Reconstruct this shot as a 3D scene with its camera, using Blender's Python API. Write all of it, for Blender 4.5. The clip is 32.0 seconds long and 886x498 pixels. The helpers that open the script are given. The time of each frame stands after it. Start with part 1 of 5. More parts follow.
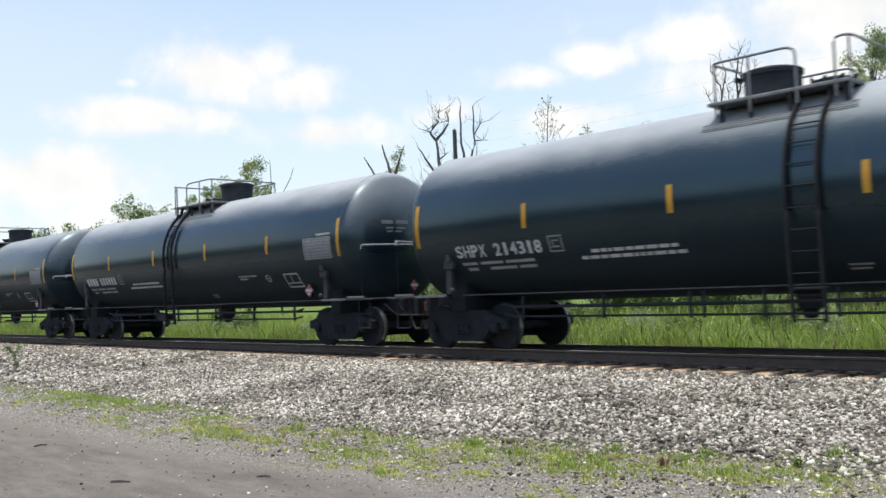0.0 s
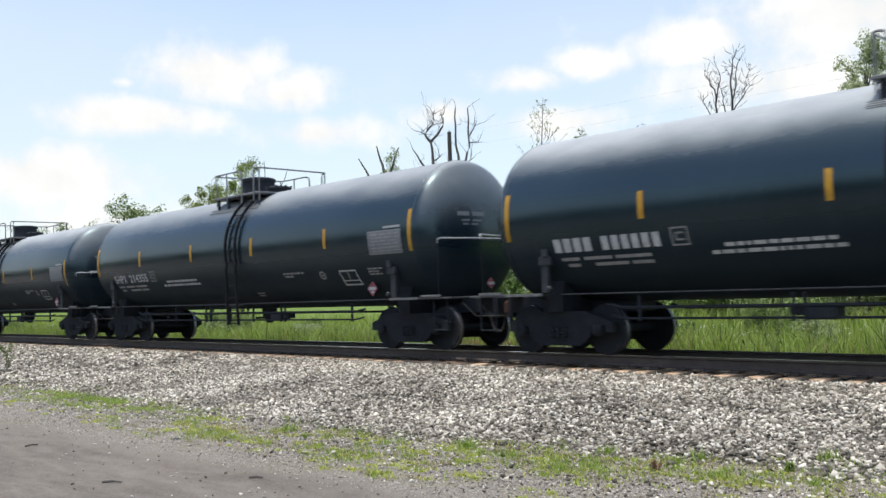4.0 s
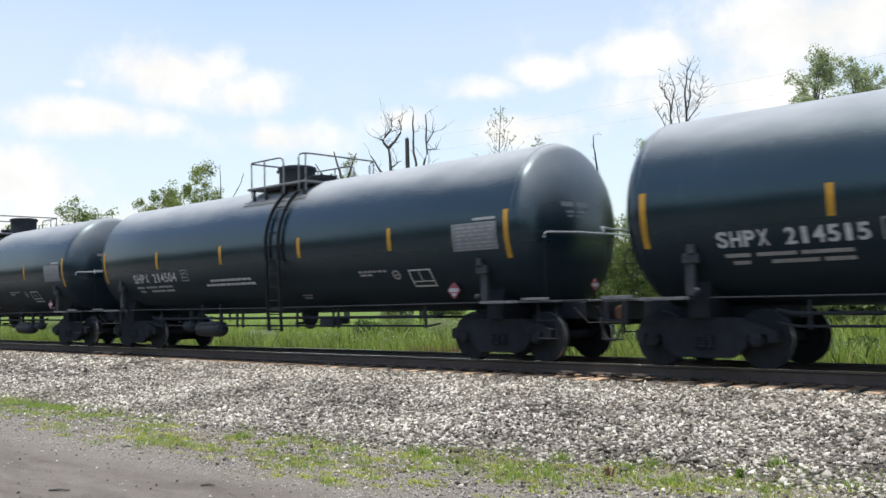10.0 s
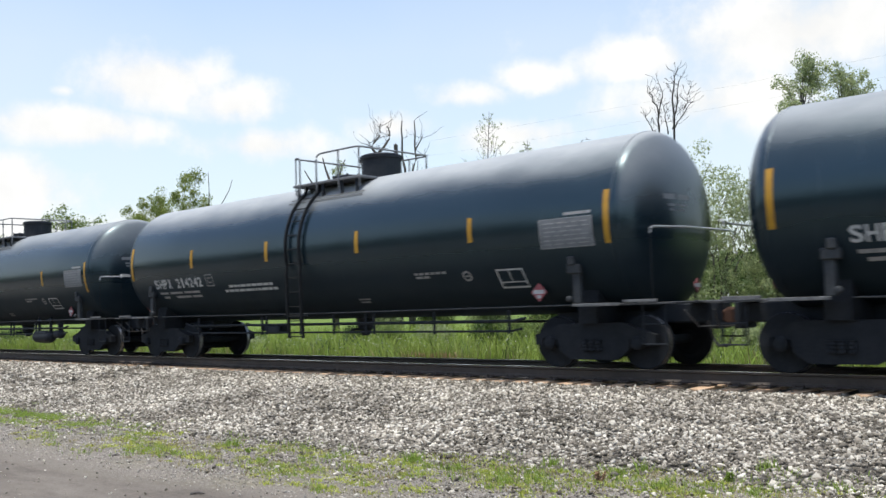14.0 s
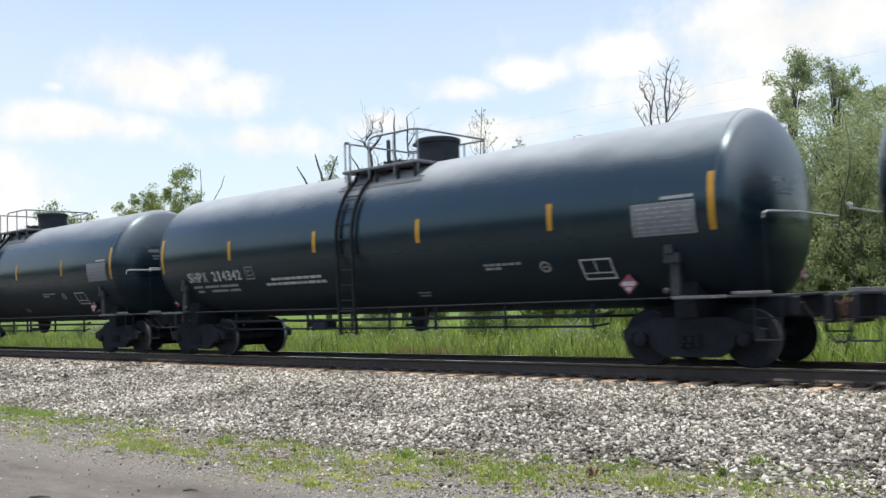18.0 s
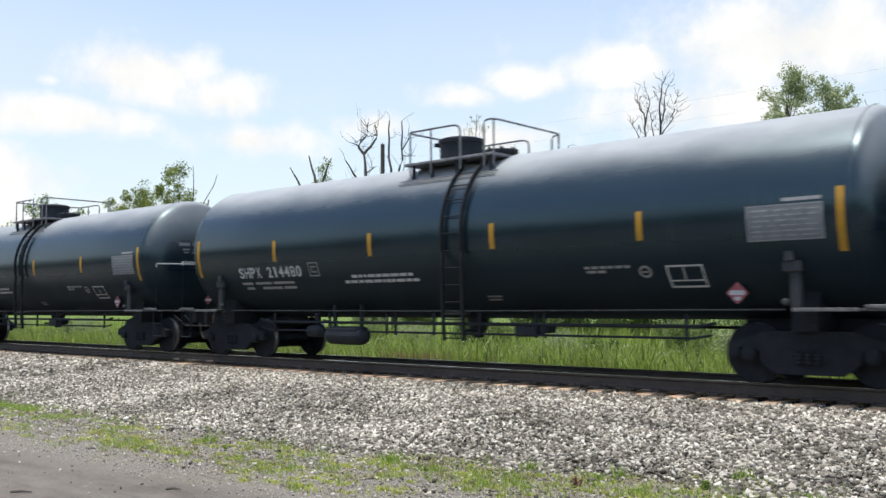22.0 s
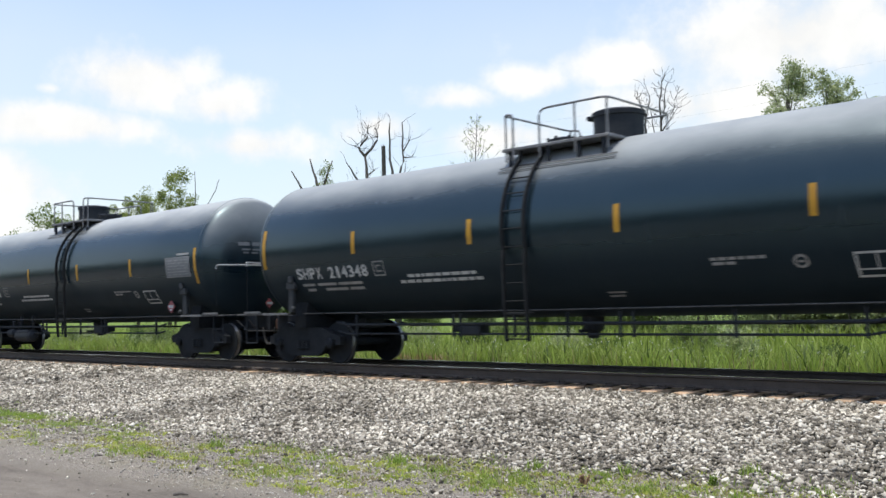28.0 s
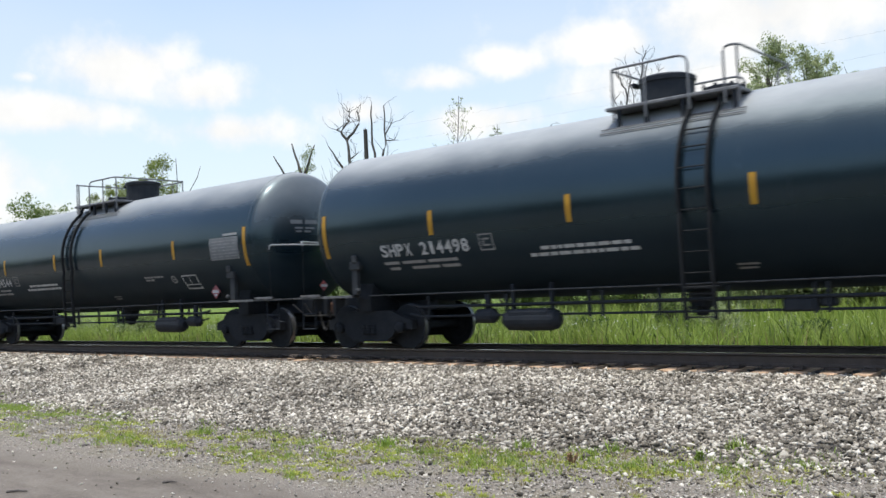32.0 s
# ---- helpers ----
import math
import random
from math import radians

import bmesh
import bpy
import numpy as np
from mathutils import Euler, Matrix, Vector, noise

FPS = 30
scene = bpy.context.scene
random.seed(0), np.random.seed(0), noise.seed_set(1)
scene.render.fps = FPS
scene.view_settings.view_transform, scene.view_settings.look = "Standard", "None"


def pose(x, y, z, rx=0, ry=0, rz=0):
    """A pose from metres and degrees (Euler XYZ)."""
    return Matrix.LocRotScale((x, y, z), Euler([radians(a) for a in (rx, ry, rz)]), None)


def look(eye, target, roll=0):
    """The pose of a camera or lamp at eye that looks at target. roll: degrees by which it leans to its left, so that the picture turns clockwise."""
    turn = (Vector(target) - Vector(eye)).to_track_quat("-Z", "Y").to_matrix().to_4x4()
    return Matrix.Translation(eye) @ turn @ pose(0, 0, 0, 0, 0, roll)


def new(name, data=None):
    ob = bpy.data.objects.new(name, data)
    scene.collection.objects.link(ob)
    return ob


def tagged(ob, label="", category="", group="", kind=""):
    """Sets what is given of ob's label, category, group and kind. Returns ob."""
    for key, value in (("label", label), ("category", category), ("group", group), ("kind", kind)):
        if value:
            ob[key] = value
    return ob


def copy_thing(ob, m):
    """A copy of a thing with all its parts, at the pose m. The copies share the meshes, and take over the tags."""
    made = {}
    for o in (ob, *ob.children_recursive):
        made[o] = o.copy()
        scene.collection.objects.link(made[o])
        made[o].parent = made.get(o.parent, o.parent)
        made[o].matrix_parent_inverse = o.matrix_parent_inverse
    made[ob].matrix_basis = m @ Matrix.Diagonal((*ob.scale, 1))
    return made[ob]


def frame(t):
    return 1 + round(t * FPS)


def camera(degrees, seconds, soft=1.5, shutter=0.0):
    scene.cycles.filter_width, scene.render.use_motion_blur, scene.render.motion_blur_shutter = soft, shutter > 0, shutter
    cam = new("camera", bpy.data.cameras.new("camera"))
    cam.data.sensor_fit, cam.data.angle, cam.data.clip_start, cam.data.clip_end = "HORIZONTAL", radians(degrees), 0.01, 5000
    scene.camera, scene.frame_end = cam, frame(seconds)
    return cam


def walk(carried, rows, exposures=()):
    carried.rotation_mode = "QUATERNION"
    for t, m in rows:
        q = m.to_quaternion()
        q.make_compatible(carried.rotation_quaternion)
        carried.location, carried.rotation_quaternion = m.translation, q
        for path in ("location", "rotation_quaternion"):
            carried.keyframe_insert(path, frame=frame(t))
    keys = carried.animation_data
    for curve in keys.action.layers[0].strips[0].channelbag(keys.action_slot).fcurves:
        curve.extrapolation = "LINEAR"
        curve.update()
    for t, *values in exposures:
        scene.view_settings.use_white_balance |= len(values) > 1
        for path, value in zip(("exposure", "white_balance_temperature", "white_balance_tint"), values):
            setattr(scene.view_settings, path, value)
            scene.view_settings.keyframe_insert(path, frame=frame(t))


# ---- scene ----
cam = camera(51.7, 32.0, soft=1.5, shutter=0.12)
EYE = (0.0, 0.0, 1.195)

# seconds, heading, pitch, roll of a camera held by hand at one spot
PATH = [
    (0, 46.188, 2.719, 2.220),
    (0.5, 46.432, 2.885, 2.142),
    (1, 46.404, 3.167, 2.040),
    (1.5, 46.144, 3.445, 2.014),
    (2, 46.064, 3.412, 1.996),
    (2.5, 45.690, 2.891, 1.860),
    (3, 45.826, 2.786, 1.688),
    (3.5, 45.803, 2.746, 1.775),
    (5.5, 45.537, 3.252, 2.206),
    (6, 45.119, 3.172, 2.291),
    (6.5, 44.896, 3.094, 2.213),
    (7, 44.698, 3.328, 1.678),
    (7.5, 44.395, 3.422, 1.829),
    (8, 44.102, 3.557, 1.355),
    (8.5, 43.926, 3.592, 1.543),
    (9, 43.728, 3.642, 1.312),
    (9.5, 43.361, 3.401, 1.142),
    (10, 43.060, 3.165, 1.478),
    (10.5, 42.964, 3.033, 1.783),
    (11, 43.017, 2.934, 1.786),
    (11.5, 43.001, 2.929, 1.777),
    (12, 42.911, 3.001, 1.776),
    (12.5, 42.782, 3.130, 1.845),
    (13, 42.649, 3.217, 1.863),
    (13.5, 42.518, 3.437, 1.751),
    (14, 42.414, 3.510, 1.850),
    (14.5, 42.323, 3.532, 2.090),
    (16.5, 41.934, 3.370, 2.039),
    (17, 41.924, 3.300, 1.792),
    (17.5, 41.933, 3.315, 1.697),
    (18, 41.963, 3.248, 1.951),
    (18.5, 41.957, 3.167, 1.959),
    (19, 41.747, 3.301, 1.455),
    (19.5, 41.107, 3.309, 1.809),
    (20, 40.950, 3.132, 1.862),
    (20.5, 40.816, 2.978, 1.908),
    (21, 40.802, 2.920, 1.558),
    (21.5, 41.005, 3.026, 0.977),
    (22, 41.310, 3.578, 0.298),
    (22.5, 41.556, 3.770, 0.528),
    (23, 41.651, 3.819, 0.873),
    (23.5, 41.703, 3.803, 1.091),
    (24, 41.637, 3.712, 1.452),
    (24.5, 41.649, 3.563, 1.424),
    (25, 41.636, 3.374, 1.913),
    (25.5, 41.504, 3.233, 1.747),
    (27.5, 41.698, 3.356, 1.423),
    (28, 41.546, 3.625, 1.348),
    (28.5, 41.422, 3.710, 1.487),
    (29, 41.246, 3.487, 1.959),
    (29.5, 41.130, 3.270, 1.844),
    (30, 41.042, 3.040, 2.102),
    (30.5, 40.966, 2.877, 2.597),
    (31, 40.881, 2.779, 2.182),
    (31.5, 40.668, 2.673, 2.560),
    (32, 40.632, 2.494, 2.536),
]
walk(cam, [(t, pose(*EYE, 90 + p, r, y)) for t, y, p, r in PATH])

# ---- world, sun ----
SUN_AZ, SUN_EL = -88.0, 80.0  # degrees: from +x towards +y, above the horizon


def sun_direction():
    a, e = radians(SUN_AZ), radians(SUN_EL)
    return Vector((math.cos(a) * math.cos(e), math.sin(a) * math.cos(e), math.sin(e)))


# clouds: direction of the middle, half-widths (across, upright), density
CLOUDS = [
    (-0.838, 0.489, 0.238, 0.075, 0.034, 1.0),
    (-0.800, 0.560, 0.218, 0.055, 0.026, 0.9),
    (-0.880, 0.420, 0.190, 0.100, 0.022, 1.0),
    (-0.921, 0.350, 0.130, 0.110, 0.036, 1.0),
    (-0.790, 0.585, 0.176, 0.080, 0.022, 0.9),
    (-0.882, 0.415, 0.226, 0.016, 0.006, 0.6),
    (-0.631, 0.740, 0.224, 0.060, 0.014, 0.7),
    (-0.568, 0.786, 0.238, 0.050, 0.018, 0.8),
    (-0.480, 0.840, 0.250, 0.070, 0.024, 0.9),
    (-0.330, 0.905, 0.262, 0.140, 0.050, 1.0),
    (-0.700, 0.690, 0.196, 0.050, 0.018, 0.8),
    (-0.600, 0.780, 0.180, 0.110, 0.022, 0.8),
    (-0.420, 0.880, 0.200, 0.160, 0.040, 0.8),
    (-0.900, 0.430, 0.085, 0.300, 0.030, 0.6),
]


def make_world():
    world = bpy.data.worlds.new("sky")
    scene.world = world
    world.use_nodes = True
    nt = world.node_tree
    nt.nodes.clear()
    N, L = nt.nodes.new, nt.links.new
    out = N("ShaderNodeOutputWorld")
    sky = N("ShaderNodeTexSky")
    sky.sky_type, sky.sun_disc = "NISHITA", False
    sky.sun_elevation, sky.sun_rotation = radians(SUN_EL), radians(90 - SUN_AZ)
    sky.air_density, sky.dust_density, sky.ozone_density = 1.0, 1.6, 1.0
    bg = N("ShaderNodeBackground")
    bg.inputs["Strength"].default_value = 0.13
    L(sky.outputs[0], bg.inputs["Color"])
    geo = N("ShaderNodeTexCoord")
    nz = N("ShaderNodeTexNoise")
    nz.inputs["Scale"].default_value, nz.inputs["Detail"].default_value, nz.inputs["Roughness"].default_value = 14.0, 7.0, 0.58
    L(geo.outputs["Generated"], nz.inputs["Vector"])
    total = None
    for x, y, z, w, hgt, dens in CLOUDS:
        d = Vector((x, y, z)).normalized()
        side = Vector((-d.y, d.x, 0)).normalized()
        up = d.cross(side)
        if up.z < 0:
            up = -up
        a, b = N("ShaderNodeVectorMath"), N("ShaderNodeVectorMath")
        a.operation = b.operation = "DOT_PRODUCT"
        a.inputs[1].default_value, b.inputs[1].default_value = side / w, up / hgt
        L(geo.outputs["Generated"], a.inputs[0])
        L(geo.outputs["Generated"], b.inputs[0])
        comb = N("ShaderNodeCombineXYZ")
        L(a.outputs["Value"], comb.inputs[0])
        L(b.outputs["Value"], comb.inputs[1])
        sub = N("ShaderNodeVectorMath")
        sub.operation = "SUBTRACT"
        sub.inputs[1].default_value = (side.dot(d) / w, up.dot(d) / hgt, 0)
        L(comb.outputs[0], sub.inputs[0])
        ln = N("ShaderNodeVectorMath")
        ln.operation = "LENGTH"
        L(sub.outputs[0], ln.inputs[0])
        mr = N("ShaderNodeMapRange")
        mr.inputs["From Min"].default_value, mr.inputs["From Max"].default_value = 0.0, 1.6
        mr.inputs["To Min"].default_value, mr.inputs["To Max"].default_value = dens, 0.0
        L(ln.outputs["Value"], mr.inputs["Value"])
        if total is None:
            total = mr.outputs[0]
        else:
            mx = N("ShaderNodeMath")
            mx.operation = "MAXIMUM"
            L(total, mx.inputs[0])
            L(mr.outputs[0], mx.inputs[1])
            total = mx.outputs[0]
    # the rest of the sky carries scattered cloud too
    far = N("ShaderNodeTexNoise")
    far.inputs["Scale"].default_value, far.inputs["Detail"].default_value = 3.2, 6.0
    L(geo.outputs["Generated"], far.inputs["Vector"])
    behind = N("ShaderNodeVectorMath")
    behind.operation = "DOT_PRODUCT"
    behind.inputs[1].default_value = (0.55, -0.8, 0.25)
    L(geo.outputs["Generated"], behind.inputs[0])
    bm_ = N("ShaderNodeMapRange")
    bm_.inputs["From Min"].default_value, bm_.inputs["From Max"].default_value = -0.35, 0.3
    L(behind.outputs["Value"], bm_.inputs["Value"])
    fr = N("ShaderNodeMapRange")
    fr.inputs["From Min"].default_value, fr.inputs["From Max"].default_value = 0.5, 0.68
    fr.inputs["To Max"].default_value = 0.12
    L(far.outputs["Fac"], fr.inputs["Value"])
    fm = N("ShaderNodeMath")
    fm.operation = "MULTIPLY"
    L(bm_.outputs[0], fm.inputs[0])
    L(fr.outputs[0], fm.inputs[1])
    mx = N("ShaderNodeMath")
    mx.operation = "MAXIMUM"
    L(total, mx.inputs[0])
    L(fm.outputs[0], mx.inputs[1])
    # ragged edges: mask + noise, then a threshold
    ns = N("ShaderNodeMath")
    ns.operation, ns.inputs[1].default_value, ns.inputs[2].default_value = "MULTIPLY_ADD", 1.5, -0.75
    L(nz.outputs["Fac"], ns.inputs[0])
    ad = N("ShaderNodeMath")
    ad.operation = "ADD"
    L(mx.outputs[0], ad.inputs[0])
    L(ns.outputs[0], ad.inputs[1])
    th = N("ShaderNodeMapRange")
    th.interpolation_type = "SMOOTHSTEP"
    th.inputs["From Min"].default_value, th.inputs["From Max"].default_value = 0.20, 0.76
    L(ad.outputs[0], th.inputs["Value"])
    cl = N("ShaderNodeBackground")
    cl.inputs["Color"].default_value = (1.0, 1.0, 0.99, 1)
    thick = N("ShaderNodeMapRange")
    thick.inputs["From Min"].default_value, thick.inputs["From Max"].default_value = 0.35, 0.65
    thick.inputs["To Min"].default_value, thick.inputs["To Max"].default_value = 0.49, 0.54
    L(nz.outputs["Fac"], thick.inputs["Value"])
    L(thick.outputs[0], cl.inputs["Strength"])
    # thin high haze whitens the blue
    hz = N("ShaderNodeBackground")
    hz.inputs["Color"].default_value, hz.inputs["Strength"].default_value = (0.91, 0.99, 1.015, 1), 0.47
    hn = N("ShaderNodeTexNoise")
    hn.inputs["Scale"].default_value, hn.inputs["Detail"].default_value = 2.4, 4.0
    L(geo.outputs["Generated"], hn.inputs["Vector"])
    hr = N("ShaderNodeMapRange")
    hr.inputs["From Min"].default_value, hr.inputs["From Max"].default_value = 0.3, 0.7
    hr.inputs["To Min"].default_value, hr.inputs["To Max"].default_value = 0.42, 0.72
    L(hn.outputs["Fac"], hr.inputs["Value"])
    # the haze thins out overhead
    sp = N("ShaderNodeSeparateXYZ")
    L(geo.outputs["Generated"], sp.inputs[0])
    hz_up = N("ShaderNodeMapRange")
    hz_up.inputs["From Min"].default_value, hz_up.inputs["From Max"].default_value = 0.27, 0.42
    hz_up.inputs["To Min"].default_value, hz_up.inputs["To Max"].default_value = 1.0, 0.04
    L(sp.outputs["Z"], hz_up.inputs["Value"])
    hmul = N("ShaderNodeMath")
    hmul.operation = "MULTIPLY"
    L(hr.outputs[0], hmul.inputs[0])
    L(hz_up.outputs[0], hmul.inputs[1])
    veil = N("ShaderNodeMixShader")
    L(hmul.outputs[0], veil.inputs[0])
    L(bg.outputs[0], veil.inputs[1])
    L(hz.outputs[0], veil.inputs[2])
    mix = N("ShaderNodeMixShader")
    L(th.outputs[0], mix.inputs[0])
    L(veil.outputs[0], mix.inputs[1])
    L(cl.outputs[0], mix.inputs[2])
    L(mix.outputs[0], out.inputs["Surface"])


make_world()
sun = new("sun", bpy.data.lights.new("sun", "SUN"))
sun.data.energy, sun.data.angle, sun.data.color = 2.15, radians(4.0), (1.0, 0.955, 0.88)
sun.matrix_world = look(sun_direction() * 60, (0, 0, 0))
scene.view_settings.exposure = 0.95

# ---- materials ----


def material(name, rough=0.6, metal=0.0, spec=0.5):
    m = bpy.data.materials.new(name)
    m.use_nodes = True
    nt = m.node_tree
    p = nt.nodes["Principled BSDF"]
    p.inputs["Roughness"].default_value, p.inputs["Metallic"].default_value = rough, metal
    p.inputs["Specular IOR Level"].default_value = spec
    return m, nt, p


def ramp(nt, fac, stops):
    r = nt.nodes.new("ShaderNodeValToRGB")
    els = r.color_ramp.elements
    while len(els) < len(stops):
        els.new(0.5)
    for e, (pos, col) in zip(els, stops):
        e.position, e.color = pos, (*col, 1)
    nt.links.new(fac, r.inputs[0])
    return r.outputs[0]


def tex(nt, scale, detail=4.0, rough=0.55, coords="Object", stretch=None):
    c = nt.nodes.new("ShaderNodeTexCoord").outputs[coords]
    if stretch:
        mp = nt.nodes.new("ShaderNodeMapping")
        mp.inputs["Scale"].default_value = stretch
        nt.links.new(c, mp.inputs[0])
        c = mp.outputs[0]
    n = nt.nodes.new("ShaderNodeTexNoise")
    n.inputs["Scale"].default_value, n.inputs["Detail"].default_value, n.inputs["Roughness"].default_value = scale, detail, rough
    nt.links.new(c, n.inputs["Vector"])
    return n.outputs["Fac"]


def blend(nt, fac, a, b, mode="MIX"):
    m = nt.nodes.new("ShaderNodeMix")
    m.data_type, m.blend_type = "RGBA", mode
    for sock, v in ((m.inputs[0], fac), (m.inputs[6], a), (m.inputs[7], b)):
        if isinstance(v, (tuple, float, int)):
            sock.default_value = (*v, 1) if isinstance(v, tuple) else v
        else:
            nt.links.new(v, sock)
    return m.outputs[2]


def bump(nt, p, height, strength=0.3, dist=0.01):
    b = nt.nodes.new("ShaderNodeBump")
    b.inputs["Strength"].default_value, b.inputs["Distance"].default_value = strength, dist
    nt.links.new(height, b.inputs["Height"])
    nt.links.new(b.outputs[0], p.inputs["Normal"])


def simple(name, col_a, col_b, scale=6.0, rough=0.6, metal=0.0, spec=0.5, bumpy=0.0, stretch=None, fine=None):
    m, nt, p = material(name, rough, metal, spec)
    c = ramp(nt, tex(nt, scale, 5, stretch=stretch), [(0.3, col_a), (0.72, col_b)])
    if fine:
        c = blend(nt, 0.35, c, ramp(nt, tex(nt, fine, 4), [(0.35, col_a), (0.65, col_b)]))
    nt.links.new(c, p.inputs["Base Color"])
    if bumpy:
        bump(nt, p, tex(nt, fine or scale * 6, 4), bumpy, 0.01)
    return m


def math_node(nt, op, a, b, clamp=False):
    n = nt.nodes.new("ShaderNodeMath")
    n.operation, n.use_clamp = op, clamp
    for i, v in enumerate((a, b)):
        if isinstance(v, (int, float)):
            n.inputs[i].default_value = v
        else:
            nt.links.new(v, n.inputs[i])
    return n.outputs[0]


def span(nt, v, lo, hi, a=0.0, b=1.0):
    """Smooth step of v between lo and hi, from a to b."""
    n = nt.nodes.new("ShaderNodeMapRange")
    n.interpolation_type = "SMOOTHSTEP"
    n.inputs["From Min"].default_value, n.inputs["From Max"].default_value = lo, hi
    n.inputs["To Min"].default_value, n.inputs["To Max"].default_value = a, b
    nt.links.new(v, n.inputs["Value"])
    return n.outputs[0]


def tank_paint():
    """Black gloss paint: pale dust on the crown and the heads, a painted lift on the belly."""
    m, nt, p = material("tank_black_paint", 0.2, 0.0, 0.5)
    p.inputs["IOR"].default_value = 1.62
    p.inputs["Specular Tint"].default_value = (0.66, 0.90, 1.0, 1)
    soot = tex(nt, 0.9, 6, 0.6, stretch=(0.5, 1, 1.6))
    streak = tex(nt, 3.0, 5, 0.6, stretch=(3.0, 1, 0.22))
    c = ramp(nt, soot, [(0.3, (0.0048, 0.0105, 0.0150)), (0.75, (0.0095, 0.0190, 0.0260))])
    c = blend(nt, ramp(nt, streak, [(0.56, (0, 0, 0)), (0.85, (0.45, 0.45, 0.45))]), c, (0.026, 0.034, 0.040))
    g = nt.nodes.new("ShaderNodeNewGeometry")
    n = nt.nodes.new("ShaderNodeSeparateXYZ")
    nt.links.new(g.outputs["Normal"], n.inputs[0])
    co = nt.nodes.new("ShaderNodeTexCoord")
    o = nt.nodes.new("ShaderNodeSeparateXYZ")
    nt.links.new(co.outputs["Object"], o.inputs[0])
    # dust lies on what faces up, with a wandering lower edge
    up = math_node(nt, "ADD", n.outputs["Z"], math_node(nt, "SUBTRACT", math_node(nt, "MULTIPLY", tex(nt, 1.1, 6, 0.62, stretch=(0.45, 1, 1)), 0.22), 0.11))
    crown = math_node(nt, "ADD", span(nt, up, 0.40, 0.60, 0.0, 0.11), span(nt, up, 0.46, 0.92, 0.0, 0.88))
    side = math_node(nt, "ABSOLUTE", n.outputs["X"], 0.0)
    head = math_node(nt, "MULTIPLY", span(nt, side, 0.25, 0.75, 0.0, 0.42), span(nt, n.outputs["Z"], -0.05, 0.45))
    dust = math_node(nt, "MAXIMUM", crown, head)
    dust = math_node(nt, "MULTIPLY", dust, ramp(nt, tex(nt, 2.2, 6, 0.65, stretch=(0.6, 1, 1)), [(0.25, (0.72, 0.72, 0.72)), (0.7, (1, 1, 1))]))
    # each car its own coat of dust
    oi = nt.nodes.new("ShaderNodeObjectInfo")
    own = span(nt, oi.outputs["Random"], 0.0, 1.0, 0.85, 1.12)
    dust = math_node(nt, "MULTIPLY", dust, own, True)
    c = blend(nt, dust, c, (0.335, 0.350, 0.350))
    # lower half: ground reflections muted by less gloss, lifted blacks painted into the colour
    low_half = span(nt, o.outputs["Z"], 1.75, 2.30, 1.0, 0.0)
    belly_lift = math_node(nt, "MULTIPLY", low_half, ramp(nt, tex(nt, 1.6, 6, 0.65, stretch=(0.5, 1, 1.5)), [(0.3, (0.35, 0.35, 0.35)), (0.75, (0.85, 0.85, 0.85))]))
    c = blend(nt, belly_lift, c, (0.016, 0.024, 0.032))
    nt.links.new(c, p.inputs["Base Color"])
    gloss = math_node(nt, "MULTIPLY_ADD", tex(nt, 1.7, 5), 0.14)
    nt.nodes[-1].inputs[2].default_value = 0.16
    rough = math_node(nt, "ADD", gloss, math_node(nt, "ADD", math_node(nt, "MULTIPLY", dust, 0.45), math_node(nt, "MULTIPLY", low_half, 0.34)), True)
    nt.links.new(rough, p.inputs["Roughness"])
    nt.links.new(math_node(nt, "SUBTRACT", math_node(nt, "SUBTRACT", 0.5, math_node(nt, "MULTIPLY", low_half, 0.36)), math_node(nt, "MULTIPLY", dust, 0.25)), p.inputs["Specular IOR Level"])
    bump(nt, p, tex(nt, 0.8, 2), 0.10, 0.02)
    return m


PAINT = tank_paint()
STEEL = simple("black_steel", (0.014, 0.018, 0.024), (0.028, 0.032, 0.037), 5, 0.65, 0.0, 0.2, 0.2, fine=30)
TRUCK = simple("grimy_truck_steel", (0.015, 0.018, 0.022), (0.029, 0.032, 0.036), 4, 0.85, 0.0, 0.12, 0.4, fine=25)
GRATE = simple("platform_steel", (0.03, 0.032, 0.035), (0.08, 0.08, 0.08), 8, 0.6, 0.0, 0.4)
RAILING = simple("railing_paint", (0.10, 0.105, 0.11), (0.20, 0.205, 0.21), 7, 0.45)
LADDER = simple("ladder_black", (0.018, 0.020, 0.022), (0.034, 0.035, 0.035), 6, 0.85, 0.0, 0.03, fine=30)
EDGE = simple("worn_step_edge", (0.07, 0.075, 0.08), (0.21, 0.21, 0.21), 9, 0.5, 0.3)
COUPLER = simple("rusty_coupler", (0.05, 0.028, 0.02), (0.12, 0.065, 0.045), 6, 0.85, 0.0, 0.2, 0.4, fine=25)
GALV = simple("worn_bare_steel", (0.30, 0.30, 0.30), (0.55, 0.55, 0.54), 10, 0.4, 0.5)
YELLOW = simple("yellow_reflective_tape", (0.30, 0.15, 0.008), (0.48, 0.26, 0.012), 9, 0.45, 0, 0.5, fine=40)
WHITE = simple("stencil_white", (0.32, 0.33, 0.33), (0.58, 0.59, 0.58), 9, 0.6, fine=35)
FADED = simple("faded_stencil", (0.16, 0.16, 0.16), (0.34, 0.34, 0.33), 9, 0.6, fine=35)
PANEL = simple("weathered_decal", (0.11, 0.12, 0.13), (0.19, 0.20, 0.205), 5, 0.55, fine=30)
RED = simple("placard_red", (0.26, 0.055, 0.065), (0.36, 0.10, 0.11), 6, 0.5)
